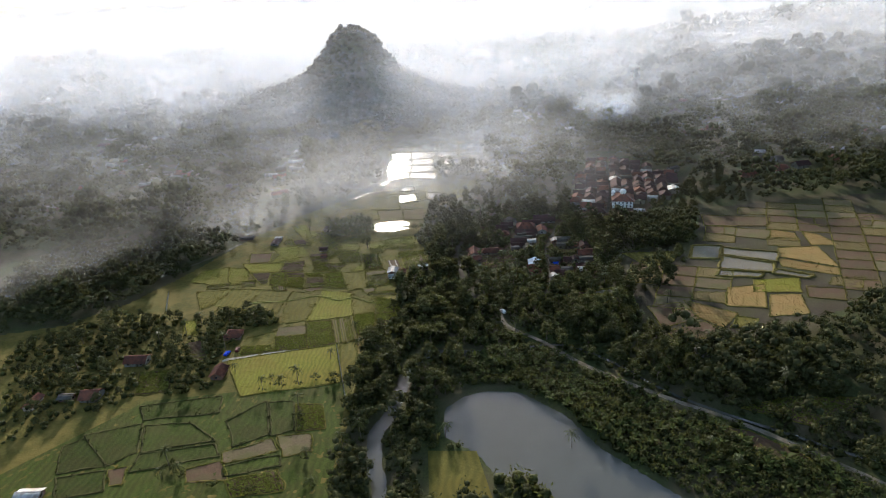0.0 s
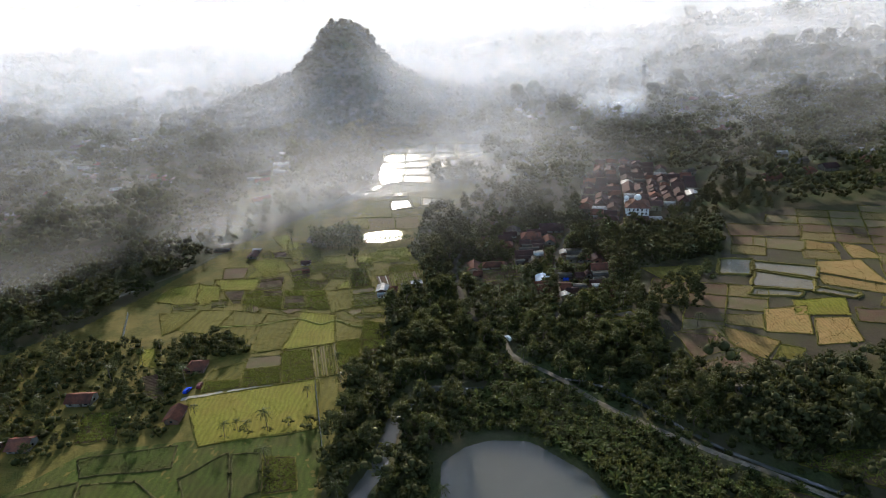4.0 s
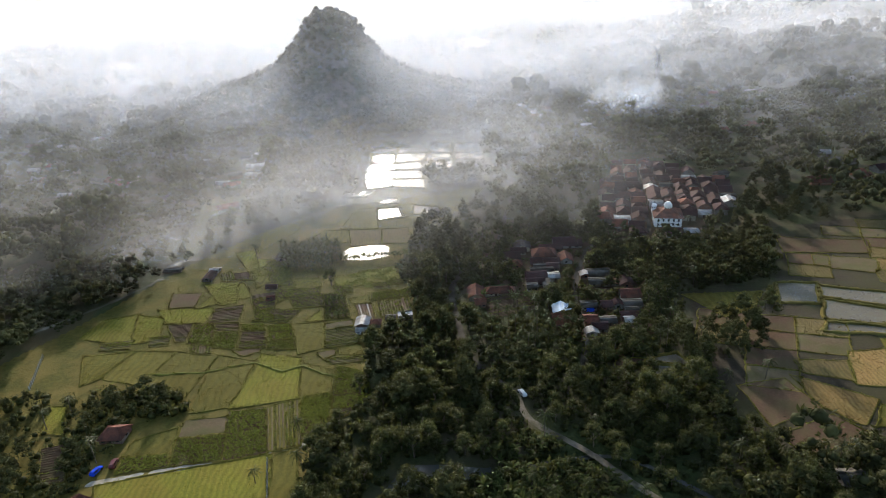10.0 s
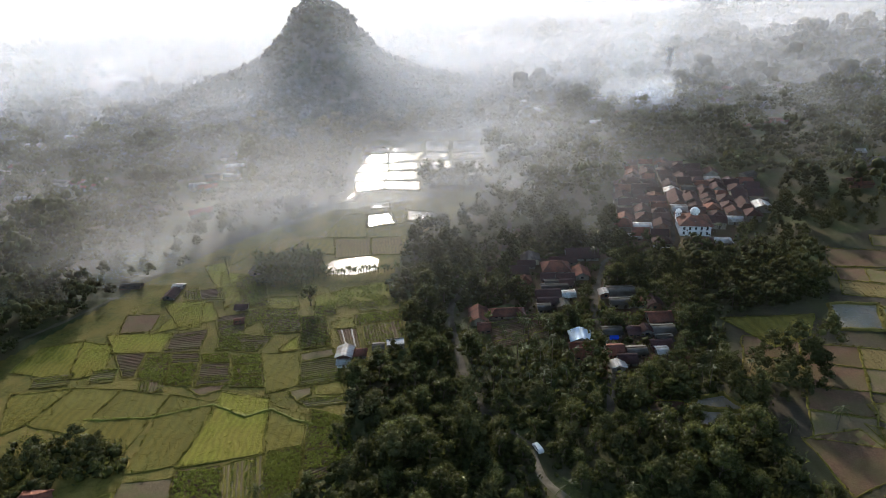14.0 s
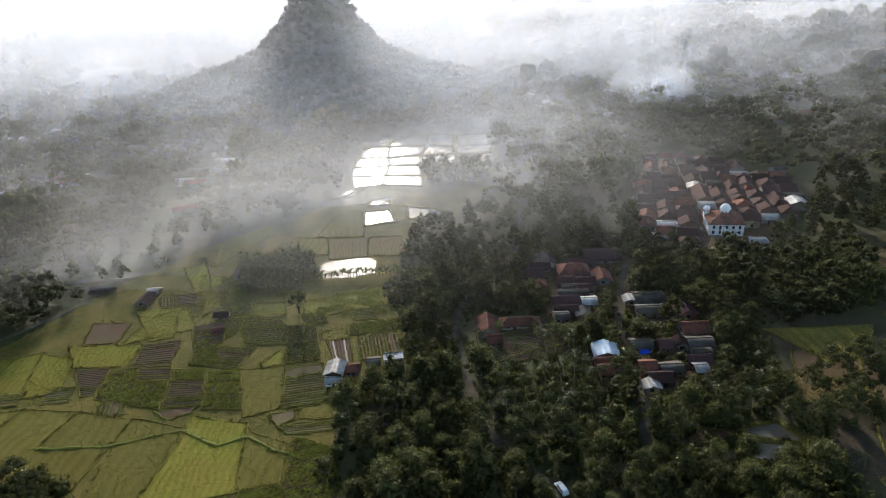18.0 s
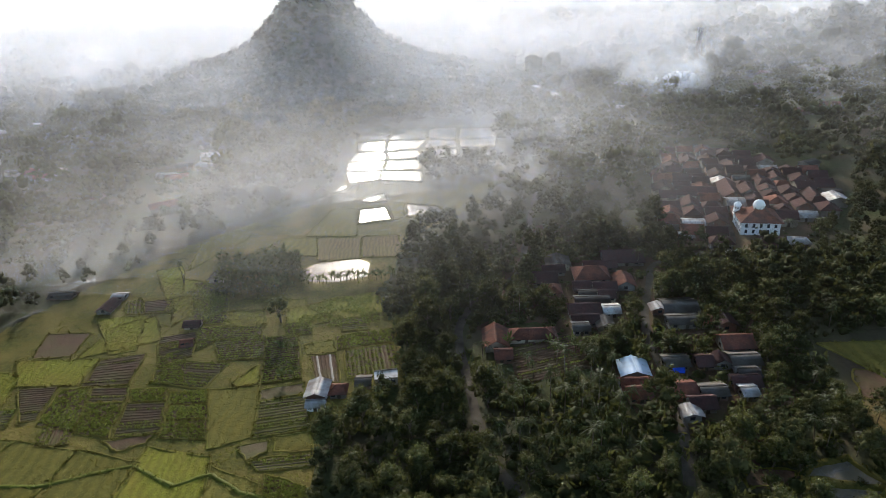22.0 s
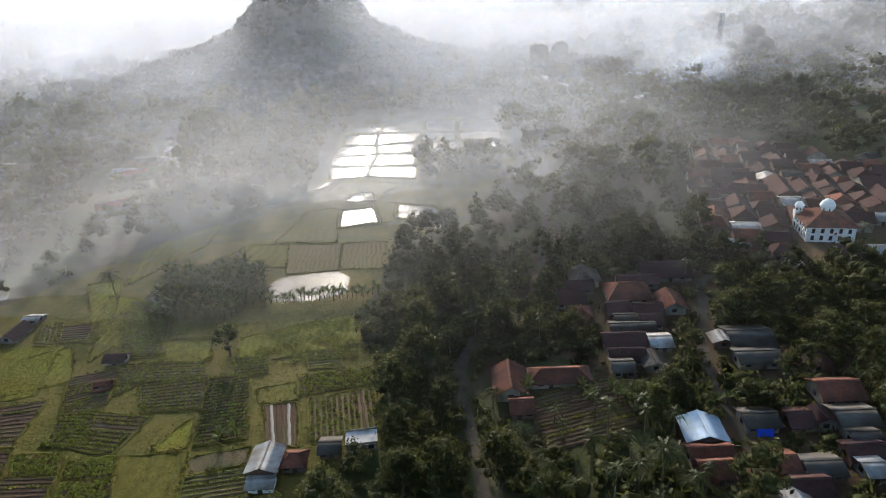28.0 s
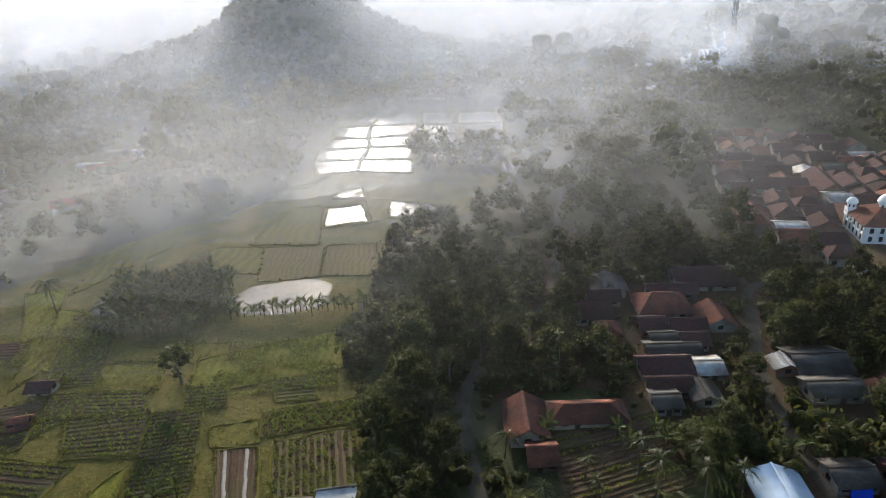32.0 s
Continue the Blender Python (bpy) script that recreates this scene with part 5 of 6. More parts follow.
# houses in glades of the far woods, some in small clusters
far_homes = [(cx + vrng.uniform(-26, 26), cy + vrng.uniform(-20, 20)) for cx, cy, n in ((-178, 534, 5), (-160, 580, 5), (-153, 625, 4), (-268, 558, 7), (-203, 751, 7), (-376, 695, 5), (-330, 610, 5), (262, 502, 8), (230, 640, 3), (330, 790, 5), (100, 740, 3)) for q in range(n)]
far_homes += [(vrng.uniform(-420, 480), vrng.uniform(470, 860)) for q in range(44)]
for n, (x, y) in enumerate(far_homes):
    if abs(x) < 0.72 * y and bool(wooded(np.array(x), np.array(y))) and not -75 < x < 60:
        house(vrng.choice("RRDAAWWW"), x, y, vrng.uniform(8, 14), vrng.uniform(6, 9), vrng.uniform(-30, 30), 500 + n, wall_h=3.0)
        GLADES.append((x, y))


def dome(bm, x, y, z, r, tall, sides=20, rings=8):
    prof = [(r * (1.06 if k == 1 else 1) * math.cos(1.5708 * k / rings), z + tall * math.sin(1.5708 * k / rings)) for k in range(rings)]
    loops = [[bm.verts.new((x + q * math.cos(6.2832 * s / sides), y + q * math.sin(6.2832 * s / sides), h)) for s in range(sides)] for q, h in prof]
    for a, b in zip(loops, loops[1:]):
        for s in range(sides):
            bm.faces.new((a[s], a[(s + 1) % sides], b[(s + 1) % sides], b[s])).smooth = True
    tip = bm.verts.new((x, y, z + tall))
    for s in range(sides):
        bm.faces.new((loops[-1][s], loops[-1][(s + 1) % sides], tip)).smooth = True


def mosque(x, y, turn):
    root = thing("mosque", "white mosque with two white domes and a red tiled hip roof", "mosque")
    root.matrix_world = pose(x, y, 0, 0, 0, turn)
    box_part("wall", (-8, -8, -0.2, 8, 8, 6.2), WHITE, root)
    box_part("cornice", (-8.4, -8.4, 5.7, 8.4, 8.4, 6.2), WHITE, root)
    tip = 10.2
    for k in range(4):
        c, s = round(math.cos(k * math.pi / 2)), round(math.sin(k * math.pi / 2))
        turn_to = lambda p: (p[0] * c - p[1] * s, p[0] * s + p[1] * c, p[2])
        part("roof_slope", slope_mesh("roof_slope", turn_to((-1.8, -1.8, tip)), turn_to((1.8, -1.8, tip)), turn_to((-9, -9, 6.1)), turn_to((9, -9, 6.1)), TILE_RED, True), root, "red tiled roof slope")
    for dx, dy, r, z in ((0, 0, 2.3, 9.6), (-7.6, 5.5, 1.5, 7.6)):
        bm = bmesh.new()
        box(bm, dx - r * 0.95, dy - r * 0.95, z - 2.6 if r < 2 else z - 0.6, dx + r * 0.95, dy + r * 0.95, z)
        tower = part("drum", made("drum", bm, WHITE), root, "white dome drum")
        bm = bmesh.new()
        bmesh.ops.create_cone(bm, cap_ends=True, segments=20, radius1=r * 1.02, radius2=r * 1.02, depth=1.6, matrix=Matrix.Translation((dx, dy, z + 0.8)))
        dome(bm, dx, dy, z + 1.6, r * 1.12, r * 1.25)
        part("dome", made("dome", bm, WHITE), root, "round white dome")
        bm = bmesh.new()
        bmesh.ops.create_cone(bm, cap_ends=True, segments=8, radius1=0.16, radius2=0.02, depth=1.8, matrix=Matrix.Translation((dx, dy, z + 1.6 + r * 1.25 + 0.8)))
        part("finial", made("finial", bm, STEEL), root)
        for k in range(8):
            q = k * math.pi / 4
            bm = bmesh.new()
            box(bm, -0.22, -0.06, 0, 0.22, 0.06, 0.9)
            bm.transform(Matrix.Translation((dx, dy, z + 0.35)) @ Matrix.Rotation(q, 4, "Z") @ Matrix.Translation((0, -r * 1.02, 0)))
            part("window", made("window", bm, GLASS), tower)
    for k in range(4):
        for j in range(5):
            u = -6 + j * 3
            for s, ax in ((-1, 0), (1, 0), (-1, 1), (1, 1)):
                if k == 0:
                    for z0 in (0.9, 3.6):
                        dims = (u - 0.55, s * 8 - 0.06, z0, u + 0.55, s * 8 + 0.06, z0 + 1.7) if ax else (s * 8 - 0.06, u - 0.55, z0, s * 8 + 0.06, u + 0.55, z0 + 1.7)
                        box_part("window", dims, GLASS, root, "tall dark window")
    for j in range(6):
        box_part("pilaster", (-8.3, -7.5 + j * 3 - 0.2, 0, -8.0, -7.5 + j * 3 + 0.2, 5.8), WHITE, root)
    return root


HOUSES.append((121.5, 430, 20))
mosque(121.5, 430, -12).scale = (0.88, 0.88, 0.88)


def post_fence(a, b, count):
    """A line of pale concrete posts with two wires."""
    a, b = Vector(a), Vector(b)
    root = thing("fence", "line of pale concrete posts with thin wires along a field", "fence")
    root.location = (*a, 0.0)
    for k in range(count):
        p = (b - a) * k / (count - 1)
        box_part("post", (p.x - 0.13, p.y - 0.13, -0.2, p.x + 0.13, p.y + 0.13, 1.75), CONCRETE, root)
    d = (b - a).normalized()
    for z in (0.7, 1.4):
        bm = bmesh.new()
        m = Matrix.Translation((b - a).to_3d() / 2 + Vector((0, 0, z))) @ d.to_3d().to_track_quat("Z", "Y").to_matrix().to_4x4()
        bmesh.ops.create_cone(bm, cap_ends=True, segments=5, radius1=0.025, radius2=0.025, depth=(b - a).length, matrix=m)
        part("wire", made("wire", bm, STEEL), root)


post_fence((-59.6, 255.0), (-50.0, 216.0), 21)
post_fence((-168.0, 322.5), (-160.2, 300.0), 13)


def lattice_tower(x, y, tall):
    root = thing("radio_tower", "tall slender steel lattice tower with antennas", "tower")
    root.location = (x, y, float(height(x, y)))

    def beam(bm, a, b, r):
        a, b = Vector(a), Vector(b)
        m = Matrix.Translation((a + b) / 2) @ (b - a).to_track_quat("Z", "Y").to_matrix().to_4x4()
        bmesh.ops.create_cone(bm, cap_ends=True, segments=5, radius1=r, radius2=r, depth=(b - a).length, matrix=m)
    wide = lambda z: 2.4 - 1.5 * z / tall
    for sx, sy in ((1, 1), (1, -1), (-1, -1), (-1, 1)):
        bm = bmesh.new()
        beam(bm, (sx * wide(0), sy * wide(0), 0), (sx * wide(tall), sy * wide(tall), tall), 0.16)
        part("leg", made("leg", bm, STEEL), root)
    n = 12
    for k in range(n):
        z0, z1 = tall * k / n, tall * (k + 1) / n
        bm = bmesh.new()
        c = ((1, 1), (1, -1), (-1, -1), (-1, 1))
        for (ax, ay), (bx, by) in zip(c, c[1:] + c[:1]):
            beam(bm, (ax * wide(z0), ay * wide(z0), z0), (bx * wide(z1), by * wide(z1), z1), 0.08)
            beam(bm, (bx * wide(z0), by * wide(z0), z0), (ax * wide(z1), ay * wide(z1), z1), 0.08)
        part("bracing", made("bracing", bm, STEEL), root)
    for z in (0.80, 0.88, 0.96):
        for k in range(3):
            q = k * 2.094 + z * 9
            bm = bmesh.new()
            box(bm, -0.35, -0.2, -1.5, 0.35, 0.2, 1.5)
            bm.transform(Matrix.Translation((1.9 * math.cos(q), 1.9 * math.sin(q), tall * z)) @ Matrix.Rotation(q, 4, "Z"))
            part("antenna", made("antenna", bm, WHITE), root, "white panel antenna")


lattice_tower(224, 768, 46)


def car(x, y, turn, paint, label):
    root = thing("car", label, "car", "parked cars")
    root.matrix_world = pose(x, y, 0.1, 0, 0, turn)
    bm = bmesh.new()
    prof = [(-2.1, 0.35), (2.1, 0.35), (2.15, 0.8), (1.25, 0.95), (0.7, 1.5), (-1.6, 1.55), (-2.1, 1.0)]
    sides = [[bm.verts.new((px, s * (0.82 if pz < 1.2 else 0.66), pz)) for px, pz in prof] for s in (-1, 1)]
    bm.faces.new(sides[0])
    bm.faces.new(sides[1][::-1])
    for k in range(len(prof)):
        j = (k + 1) % len(prof)
        bm.faces.new((sides[0][k], sides[1][k], sides[1][j], sides[0][j]))
    bmesh.ops.recalc_face_normals(bm, faces=bm.faces)
    bmesh.ops.bevel(bm, geom=bm.edges[:], offset=0.06, segments=2, affect="EDGES")
    part("body", made("body", bm, paint), root)
    bm = bmesh.new()
    v = [bm.verts.new(p) for p in ((1.24, -0.6, 0.99), (1.24, 0.6, 0.99), (0.76, 0.55, 1.46), (0.76, -0.55, 1.46))]
    bm.faces.new(v)
    part("windscreen", made("windscreen", bm, GLASS), root)
    for s in (-1, 1):
        box_part("side_window", (-1.4, s * 0.74 - 0.03, 1.05, 0.7, s * 0.74 + 0.03, 1.4), GLASS, root)
        for wx in (-1.3, 1.3):
            bm = bmesh.new()
            bmesh.ops.create_cone(bm, cap_ends=True, segments=14, radius1=0.33, radius2=0.33, depth=0.24, matrix=Matrix.Translation((wx, s * 0.78, 0.33)) @ Matrix.Rotation(math.pi / 2, 4, "X"))
            part("wheel", made("wheel", bm, RUBBER), root)


car(22, 281.5, 110, WHITE, "white car parked on the shaded lane")
car(-108, 257, 95, DARK_PAINT, "dark red car parked in a yard")
car(-112, 254, 75, BLUE, "blue car parked in a yard")
tarp = box_part("tarpaulin", (-1.6, -0.1, 0, 1.6, 0.25, 1.9), BLUE, thing("stall_cover", "bright blue tarpaulin hung on a house front", "tarpaulin"))
tarp.parent.matrix_world = pose(57.6, 335.4, 0.1, -18, 0, -2)

# ---- woods, palms, bananas and shrubs ----
def coconut(seed, tall):
    rng = random.Random(seed)
    root = thing("coconut_palm", "tall slender coconut palm with drooping feathered fronds", "palm tree", "coconut palms")
    lean = rng.uniform(-1.2, 1.2), rng.uniform(-1.2, 1.2)
    line = [(lean[0] * (k / 6) ** 2, lean[1] * (k / 6) ** 2, tall * k / 6) for k in range(7)]
    part("trunk", mesh_of("trunk", *tube(line, [0.24 - 0.018 * k for k in range(7)]), BARK, flat=False), root)
    top = np.array(line[-1])
    for k in range(15):
        a = k * 2.4
        up = rng.uniform(-0.5, 1.15)
        length = rng.uniform(3.9, 5.2)
        out = np.array([math.cos(a), math.sin(a), 0])
        spine = [top + out * length * t * math.cos(up * (1 - t)) * 0.92 + np.array([0, 0, 1]) * (length * (0.75 * math.sin(up) * t - 0.62 * t * t)) for t in np.linspace(0, 1, 9)]
        side = np.array([-out[1], out[0], 0])
        pts, faces = [], []
        for i in range(8):
            p, q = spine[i], spine[i + 1]
            w = (0.72 if 0 < i < 6 else 0.42) * rng.uniform(0.8, 1.15)
            for s in (-1, 1):
                for j in (0.0, 0.5):
                    b = p + (q - p) * j
                    tip = b + side * s * w + (q - p) * 0.9 - np.array([0, 0, 0.42])
                    n = len(pts)
                    pts += [b, b + (q - p) * 0.32, tip + (q - p) * 0.1, tip]
                    faces.append((n, n + 1, n + 2, n + 3))
        part("frond", mesh_of("frond", np.array(pts), np.array(faces), PALM), root)
    return root


def banana_leaf(rng, a, base, length, up):
    out, side = np.array([math.cos(a), math.sin(a), 0]), np.array([-math.sin(a), math.cos(a), 0])
    pts, faces = [], []
    for i in range(6):
        t = i / 5
        p = base + out * length * t * 0.85 + np.array([0, 0, 1]) * length * (up * t - 0.75 * t * t)
        w = 0.36 * math.sin(0.25 + 2.7 * t) * rng.uniform(0.8, 1.1)
        pts += [p + side * w - np.array([0, 0, 0.12]), p, p - side * w - np.array([0, 0, 0.12])]
        if i:
            n = (i - 1) * 3
            faces += [(n, n + 1, n + 4, n + 3), (n + 1, n + 2, n + 5, n + 4)]
    return np.array(pts), np.array(faces)


def banana_parts(seed, tall):
    rng = random.Random(seed)
    stem = tube([(0, 0, 0), (0.03, 0.02, tall * 0.3), (0.05, 0.05, tall * 0.62)], [0.16, 0.13, 0.09], 6)
    leaves = [banana_leaf(rng, k * 2.4 + seed, np.array([0.05, 0.05, tall * 0.5]), rng.uniform(2.0, 2.8), rng.uniform(0.7, 1.6)) for k in range(9)]
    return stem, leaves


def banana(seed, tall):
    root = thing("banana_plant", "banana plant with broad arching green leaves", "banana plant", "banana plants")
    stem, leaves = banana_parts(seed, tall)
    part("stem", mesh_of("stem", *stem, BANANA, flat=False), root)
    for q in leaves:
        part("leaf", mesh_of("leaf", *q, BANANA), root)
    return root


def clear_of(spots, taken, gap):
    return np.array([all(math.hypot(x - a, y - b) > gap for a, b in taken) for x, y in spots], bool)


# coconut palms: along the field banks, the lane, the pond and the village gardens
palms = [coconut(2, 11.5), coconut(7, 9.0), coconut(9, 13.5)]
palm_spots = [(-87, 224), (-79, 226), (-72, 227), (-65, 230), (-57, 231), (-83, 227), (-48, 251), (-44, 239), (-51, 264), (-8, 189), (92, 236), (104, 238), (112, 240), (119, 240), (133, 244), (152, 249), (163, 255),
              (34, 335), (19, 336), (11, 337), (26, 341), (4, 376), (8, 390), (25, 396), (-13, 343), (-11, 360), (-102, 407), (30, 330), (38, 327), (22, 327), (15, 324), (6, 348), (12, 381), (-6, 371), (44, 352), (29, 322), (37, 319),
              (70, 312), (82, 312), (88, 318), (95, 312), (-176, 235), (-168, 246), (-190, 240), (-147, 262), (-121, 286), (131, 425), (140, 418), (66, 402), (40, 440), (18, 420), (24, 428), (-61, 246), (-134, 282), (12, 319), (18, 321), (33, 322), (41, 322), (14, 329), (27, 335), (36, 341), (18, 342), (24, 319), (40, 336), (31, 316), (12, 309), (18, 306), (24, 311), (30, 307), (36, 311), (15, 314), (27, 303), (8, 312), (38, 305)]
palm_spots += [(-109, 178), (-103, 174), (-110, 173), (-67, 206), (-59, 180), (-54, 164), (-46, 183), (-46, 172), (-39, 202), (-40, 189), (106, 283), (93, 283), (110, 241), (121, 243), (141, 240), (116, 221), (85, 175), (92, 166),
               (38, 181), (25, 232), (35, 236), (127, 206), (173, 245), (-109, 290), (-114, 258), (-140, 276), (-165, 273), (-179, 245), (-190, 228), (-190, 270), (-164, 253), (-103, 238)]
prng3 = random.Random(97)
for n in range(60):
    q = (prng3.uniform(-40, 120), prng3.uniform(225, 400))
    if len(palm_spots) < 124 and bool(wooded(np.array(q[0]), np.array(q[1]))):
        palm_spots.append(q)
prng2 = random.Random(91)
for k, (x, y) in enumerate(palm_spots):
    z = float(height(x, y))
    m = pose(x, y, z - 0.1, 0, 0, prng2.uniform(0, 360)) @ Matrix.Scale(prng2.uniform(0.85, 1.15) * (0.62 if k < 6 else 1.0), 4)
    if k < 3:
        palms[k].matrix_world = m
    else:
        copy_thing(palms[k % 3], m)

# banana plants: a grove behind the fields, the row before the pool, clumps by the gardens
bananas = [banana(3, 4.2), banana(5, 3.6), banana(11, 4.8)]
row = [(-56 + k * 1.25 + prng2.uniform(-0.6, 0.6), 401.0 + k * 0.06 + prng2.uniform(-1.2, 1.0)) for k in range(28)]
grove, grng = scatter(51, (-96, 392, -52, 430), 2.5)
grove = grove[inside([(-86, 393), (-95, 428), (-63, 426), (-54, 403), (-66, 392)], grove[:, 0], grove[:, 1])]
near_clump = [(x + prng2.uniform(-2.5, 2.5), y + prng2.uniform(-2, 2)) for x, y in ((27, 350), (32, 351), (38, 350), (33, 346), (12, 352), (-52, 356), (-48, 343), (60, 350), (54, 345), (-15, 348), (-17, 356)) for q in range(3)]
todo = row + near_clump + [tuple(p) for p in grove[::3]]
for k, (x, y) in enumerate(todo[:120]):
    m = pose(x, y, 0.05, 0, 0, prng2.uniform(0, 360)) @ Matrix.Scale(prng2.uniform(0.8, 1.2), 4)
    if k < 3:
        bananas[k].matrix_world = m
    else:
        copy_thing(bananas[k % 3], m)
banana_soup = []
for s, h in ((21, 4.2), (22, 3.5), (23, 4.8)):
    stem, leaves = banana_parts(s, h)
    banana_soup.append(merge([stem] + leaves))
rest = np.array([p for i, p in enumerate(grove) if i % 3])
soup_of_trees("banana_grove", banana_soup, rest, grng, BANANA, "dense grove of banana plants with broad leaves", scale=(0.8, 1.2))

# broadleaf trees near the flight line
near_kinds = [broadleaf(3, 4.2, 9.8, LEAF, 20, 1300, 0.27), broadleaf(5, 3.4, 8.5, LEAF, 16, 1000, 0.26), broadleaf(8, 5.0, 11.4, LEAF, 24, 1600, 0.29),
              broadleaf(13, 2.5, 6.0, LEAF, 11, 700, 0.24, "small bushy broadleaf tree with light green leaves")]
spots, rng = scatter(21, (-270, 150, 270, 400), 6.1)
spots = spots[wooded(spots[:, 0], spots[:, 1]) & (np.hypot(spots[:, 0] + 24, spots[:, 1] - 403) > 12) & (np.hypot(spots[:, 0] - 20, spots[:, 1] - 156) > 19)]
spots = spots[clear_of(spots, palm_spots, 2.2) & ~inside(LOW_BANK, spots[:, 0], spots[:, 1]) & ~inside(PALM_GROVE, spots[:, 0], spots[:, 1])]
core = (spots[:, 0] > -56) & (spots[:, 0] < 100) & (spots[:, 1] > 215)
rank = rng.permutation(np.flatnonzero(core))[:300]
picked = np.zeros(len(spots), bool)
picked[rank] = True
small = inside(HAMLET, spots[:, 0], spots[:, 1])
thin = small & (rng.random(len(spots)) < 0.35)
in_village = inside(VILLAGE, spots[:, 0], spots[:, 1])
for n, i in enumerate(rank):
    x, y = spots[i]
    k = 3 if in_village[i] and rng.random() < 0.6 else rng.choice(4, p=(0.34, 0.3, 0.16, 0.2))
    m = pose(x, y, float(height(x, y)) - 0.2, 0, 0, rng.uniform(0, 360)) @ Matrix.Scale(rng.uniform(0.6, 1.08), 4)
    if n < 4:
        near_kinds[n].matrix_world = m
    else:
        copy_thing(near_kinds[k], m)
copy_thing(near_kinds[1], pose(-58, 374, 0, 0, 0, 40) @ Matrix.Scale(1.1, 4))
close_protos = [crown_soup(s, r, h, 12, 430, 0.44) for s, r, h in ((35, 4.2, 10.5), (36, 3.5, 8.5), (37, 4.8, 12.5), (38, 2.6, 6))]
soup_of_trees("woods", close_protos, spots[core & ~picked], rng, LEAF_FAR, "dense dark green tropical trees along the lane", scale=(0.7, 1.15))
mid_protos = [crown_mass(s, r, h, 8, 84, 0.7) for s, r, h in ((31, 4.6, 10.5), (32, 3.8, 8.5), (33, 5.2, 12.5), (34, 3.0, 6.5))]
soup_of_trees("woods", mid_protos, spots[~core & ~small], rng, LEAF_FAR, "dense dark green tropical woods beside the fields", scale=(0.65, 1.2))
soup_of_trees("garden_trees", close_protos, spots[small & ~thin], rng, LEAF_FAR, "mixed fruit trees round the hamlet houses", scale=(0.45, 0.85))
# thicket at the near end of the open fields
thick, trng = scatter(35, (78, 288, 130, 326), 5.0)
thick = thick[inside([(78, 290), (96, 292), (110, 298), (126, 318), (104, 324), (86, 314)], thick[:, 0], thick[:, 1]) & (off_line(STREET, thick[:, 0], thick[:, 1]) > 4)]
soup_of_trees("woods", close_protos, thick, trng, LEAF_FAR, "dark thicket of trees at the edge of the open fields", scale=(0.55, 1.0))
# low bananas and shrubs between the pond and the lane
low, lrng = scatter(29, (-8, 124, 152, 266), 2.7)
low = low[inside(LOW_BANK, low[:, 0], low[:, 1]) & free_of_things(low[:, 0], low[:, 1]) & ~inside(POND_BIG, low[:, 0], low[:, 1])]
pick = lrng.random(len(low)) < 0.45
soup_of_trees("banana_grove", banana_soup, low[pick], lrng, BANANA, "dense banana plants on the bank above the pond", scale=(0.7, 1.1))
bush_protos = [crown_mass(s, 2.0, 3.2, 4, 56, 0.3) for s in (65, 66, 67)]
soup_of_trees("bushes", bush_protos, low[~pick], lrng, SHRUB, "dense dark green bushes on the pond bank", scale=(0.6, 1.25))
clumps = np.array([(x + dx, y + dy) for x, y in palm_spots[:6] for dx, dy in ((-1.5, 0.5), (1.2, -0.6))])
soup_of_trees("bushes", bush_protos, clumps, lrng, SHRUB, "low green bushes at the foot of palms", scale=(0.5, 0.9))
clumps = np.array([(x + dx, y + dy) for x, y in ((-109, 178), (-104, 174), (-67, 204), (-60, 180), (-55, 166), (-47, 178), (-47, 188), (-44, 200), (-48, 212), (-112, 262), (-57, 226), (-90, 168), (-75, 164)) for dx, dy in ((-1.8, 0.7), (1.4, -0.9), (0.3, 1.7))])
soup_of_trees("bushes", bush_protos, clumps, lrng, SHRUB, "green bushes on the field banks", scale=(0.5, 1.1))
clump_spots, crng = scatter(30, (-15, 508, 28, 540), 4.6)
clump_spots = clump_spots[inside(CLUMP, clump_spots[:, 0], clump_spots[:, 1])]
soup_of_trees("woods", close_protos, clump_spots, crng, LEAF_FAR, "dense clump of trees beside the flooded paddies", scale=(0.8, 1.15))
# undergrowth filling the woods
under, urng = scatter(26, (-130, 150, 150, 430), 3.4)
under = under[wooded(under[:, 0], under[:, 1])]
shrubs = []
for s in (61, 62, 63, 64):
    r0 = np.random.default_rng(s)
    shrubs.append(merge([lump(r0, np.array([0, 0, 0.7]), np.array([1.3, 1.3, 0.9])), leaf_cards(r0, np.array([0, 0, 0.9]), np.array([1.6, 1.6, 1.2]), 19, 0.46)]))
soup_of_trees("undergrowth", shrubs, under, urng, SHRUB, "tangled green undergrowth below the trees", scale=(0.7, 1.6))
yard, yrng = scatter(34, (0, 298, 104, 450), 2.9)
yard = yard[inside(VILLAGE, yard[:, 0], yard[:, 1]) & free_of_things(yard[:, 0], yard[:, 1], 0.6)]
soup_of_trees("undergrowth", shrubs + [banana_soup[1]], yard, yrng, SHRUB, "shrubs and small plants in the village yards", scale=(0.45, 1.15))
edge, erng = scatter(27, (-230, 195, -30, 300), 4.6)
edge = edge[inside(HAMLET, edge[:, 0], edge[:, 1]) & free_of_things(edge[:, 0], edge[:, 1], 0.5)]
soup_of_trees("undergrowth", shrubs, edge, erng, SHRUB, "tangled green shrubs between hamlet gardens", scale=(0.7, 1.5))
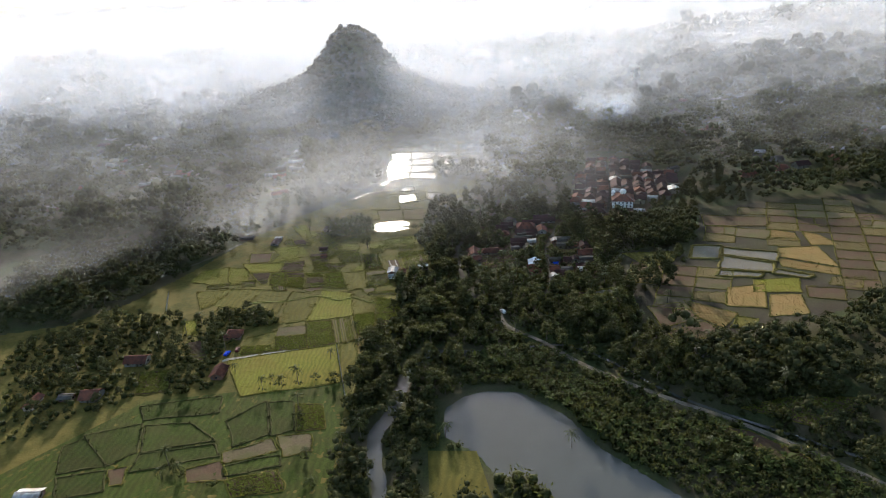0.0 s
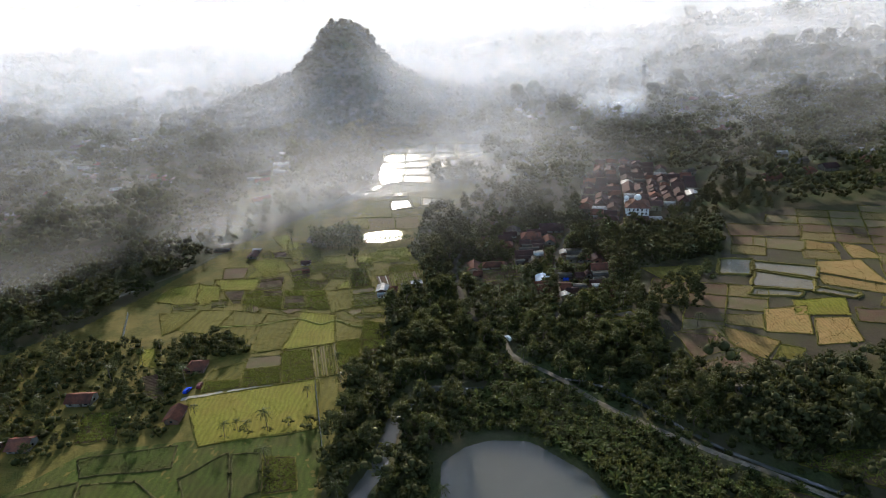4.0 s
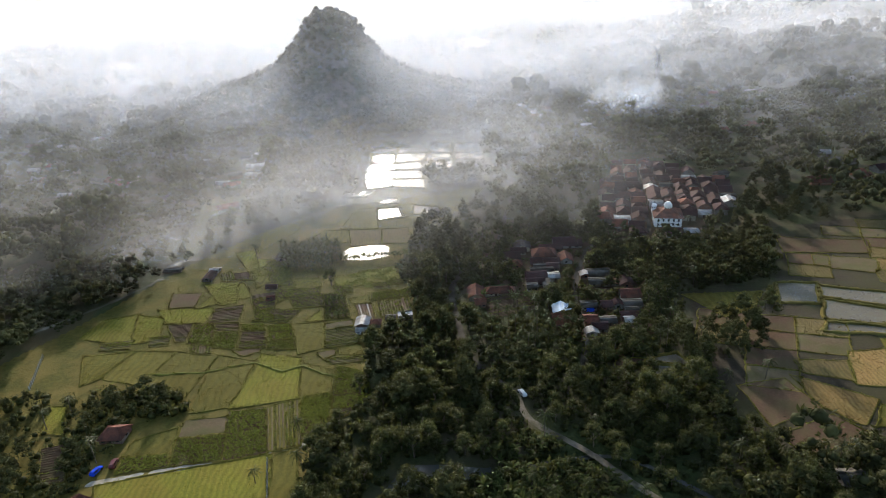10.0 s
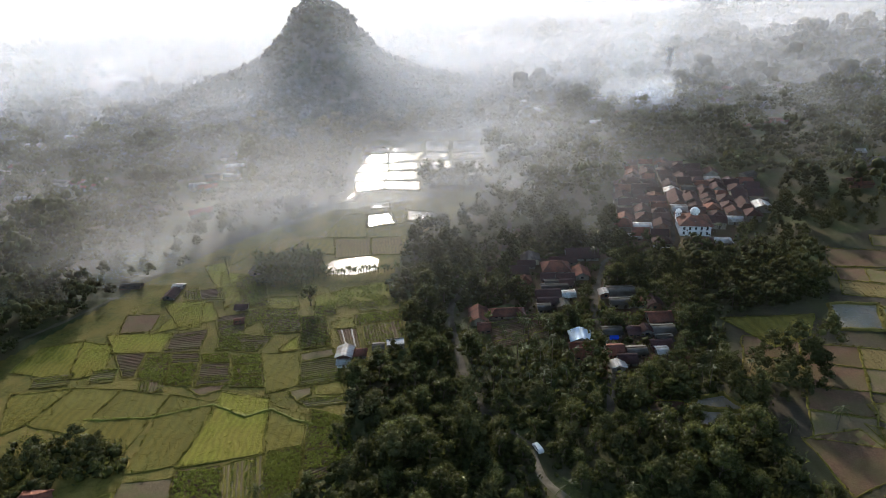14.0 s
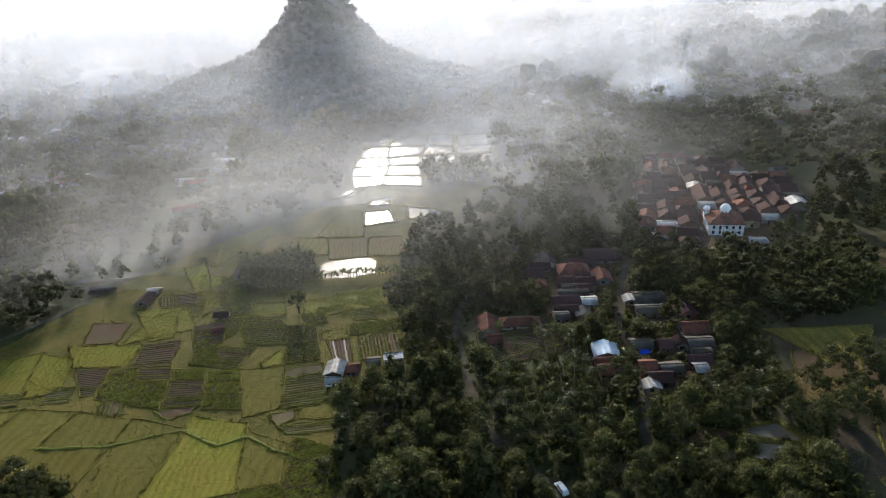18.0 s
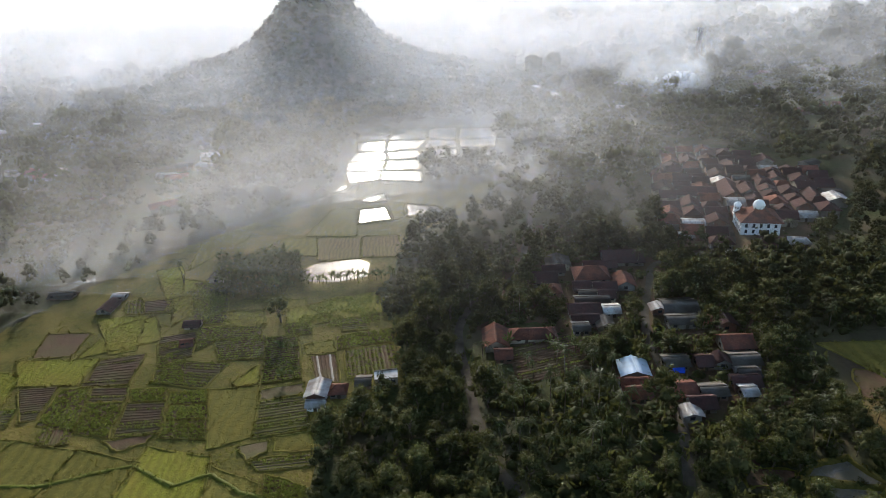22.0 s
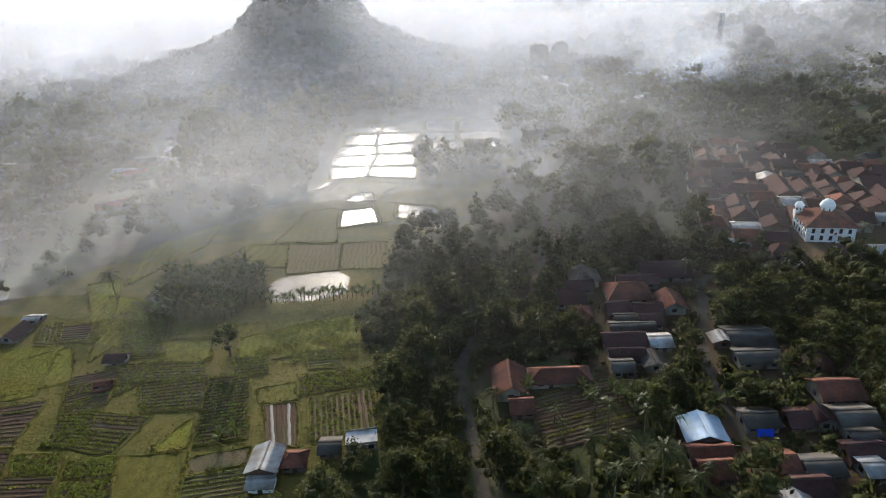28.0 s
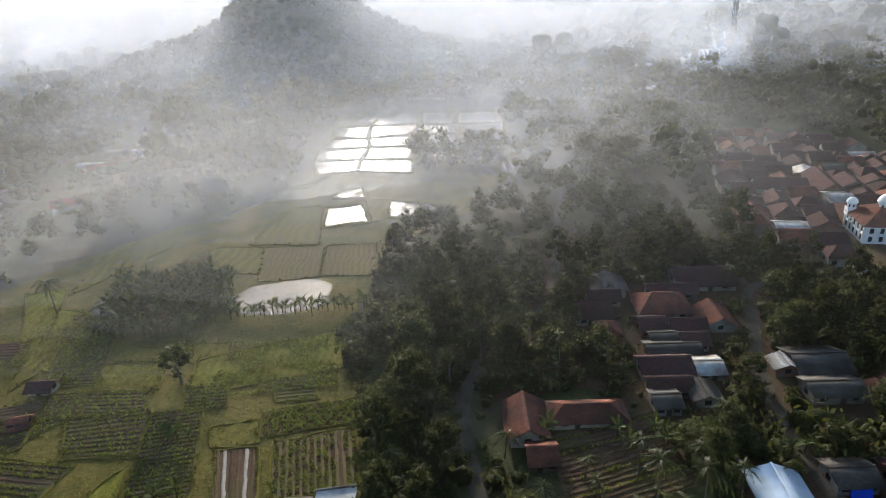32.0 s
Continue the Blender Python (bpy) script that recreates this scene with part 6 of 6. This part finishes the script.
# woods further off
spots, rng = scatter(22, (-640, 400, 640, 760), 10.2)
spots = spots[wooded(spots[:, 0], spots[:, 1]) & (np.hypot(spots[:, 0] + 24, spots[:, 1] - 403) > 14)]
mid2 = [crown_mass(s, r, h, 6, 66, 0.9) for s, r, h in ((71, 6.4, 12.5), (72, 5.2, 10), (73, 7.4, 15), (74, 4.2, 8), (75, 5.0, 15))]
near_mid = (spots[:, 1] < 478) & (np.abs(spots[:, 0] - 30) < 190)
soup_of_trees("woods", close_protos, spots[near_mid] + rng.uniform(-1.5, 1.5, (near_mid.sum(), 2)), rng, LEAF_FAR, "dense dark green tropical trees behind the village", scale=(0.6, 1.0))
more, mrng = scatter(28, (-40, 404, 220, 476), 9.0)
more = more[wooded(more[:, 0], more[:, 1]) & (np.hypot(more[:, 0] + 24, more[:, 1] - 403) > 14)]
soup_of_trees("woods", close_protos, more, mrng, LEAF_FAR, "dense dark green tropical trees behind the village", scale=(0.5, 0.85))
spots = spots[~near_mid]
soup_of_trees("woods", mid2, spots, rng, LEAF_FAR, "dense dark green tropical woods fading into mist", scale=(0.6, 1.45))
far_protos = [far_crown(s, r, h) for s, r, h in ((41, 7.0, 12), (42, 6.0, 10), (43, 8.4, 15), (44, 5.0, 9))]
spots, rng = scatter(23, (-1000, 760, 1100, 1500), 17)
spots = spots[wooded(spots[:, 0], spots[:, 1])]
soup_of_trees("woods", far_protos, spots, rng, LEAF_DISTANT, "far hazy tropical woods", scale=(0.7, 1.4), flat=False)
spots, rng = scatter(24, (-200, 1500, 1500, 2200), 30)
spots = spots[(height(spots[:, 0], spots[:, 1]) > 22) & seen(spots[:, 0], spots[:, 1])]
soup_of_trees("woods", far_protos, spots, rng, LEAF_DISTANT, "woods on the far ridges above the mist", scale=(0.9, 1.8), flat=False)
spots, rng = scatter(25, (-220, -200, 220, 200), 5.6)
hill_protos = [far_crown(s, r, h) for s, r, h in ((45, 5, 8), (46, 4.2, 7), (47, 6, 9))]
hz = hill_height(spots[:, 0], spots[:, 1])
keep = (spots[:, 1] < 60) & (hz > 2)
soup_of_trees("hill_woods", hill_protos, spots[keep] + np.array(HILL_AT), rng, LEAF_DISTANT, "low dark trees clinging to the steep hill", z0=hz[keep] - 3.2, scale=(0.45, 0.85), flat=False)
# floating plants on the pond
r0 = np.random.default_rng(83)
mat_pts = [leaf_cards(r0, np.array([16 + 7.5 * math.sqrt(u) * math.cos(a), 159 + 7 * math.sqrt(u) * math.sin(a), -0.62]), np.array([0.5, 0.5, 0.15]), 4, 0.4) for u, a in zip(r0.random(420), r0.random(420) * 6.28)]
tagged(new("floating_plants", mesh_of("floating_plants", *merge(mat_pts), CROP)), "round mat of green floating plants on the pond", "water plants", kind="stuff")

# ---- mist and smoke ----
def veil(name, width, tall, at, material, label, turn=0.0, rise=90.0, wave=6.0):
    """One veil of mist: a gently waving sheet; rise 90 stands it up."""
    u = np.linspace(-0.5, 0.5, 24)
    v = np.linspace(0 if rise > 45 else -0.5, 1 if rise > 45 else 0.5, 9)
    pts, faces = sheet_grid(u * width, v * tall, lambda x, y: wave * np.sin(x * 21.0 / width + at[1]) + wave * 0.4 * np.sin(y * 9.0 / tall))
    ob = new(name, mesh_of(name, pts, faces, material, flat=False))
    ob.matrix_world = pose(*at, rise, 0, turn)
    return tagged(ob, label, "mist", kind="stuff")


# the morning mist: veils one behind another through one field of droplets, dense in the far valleys and thin above the
# crowns; tinted by distance as painted haze
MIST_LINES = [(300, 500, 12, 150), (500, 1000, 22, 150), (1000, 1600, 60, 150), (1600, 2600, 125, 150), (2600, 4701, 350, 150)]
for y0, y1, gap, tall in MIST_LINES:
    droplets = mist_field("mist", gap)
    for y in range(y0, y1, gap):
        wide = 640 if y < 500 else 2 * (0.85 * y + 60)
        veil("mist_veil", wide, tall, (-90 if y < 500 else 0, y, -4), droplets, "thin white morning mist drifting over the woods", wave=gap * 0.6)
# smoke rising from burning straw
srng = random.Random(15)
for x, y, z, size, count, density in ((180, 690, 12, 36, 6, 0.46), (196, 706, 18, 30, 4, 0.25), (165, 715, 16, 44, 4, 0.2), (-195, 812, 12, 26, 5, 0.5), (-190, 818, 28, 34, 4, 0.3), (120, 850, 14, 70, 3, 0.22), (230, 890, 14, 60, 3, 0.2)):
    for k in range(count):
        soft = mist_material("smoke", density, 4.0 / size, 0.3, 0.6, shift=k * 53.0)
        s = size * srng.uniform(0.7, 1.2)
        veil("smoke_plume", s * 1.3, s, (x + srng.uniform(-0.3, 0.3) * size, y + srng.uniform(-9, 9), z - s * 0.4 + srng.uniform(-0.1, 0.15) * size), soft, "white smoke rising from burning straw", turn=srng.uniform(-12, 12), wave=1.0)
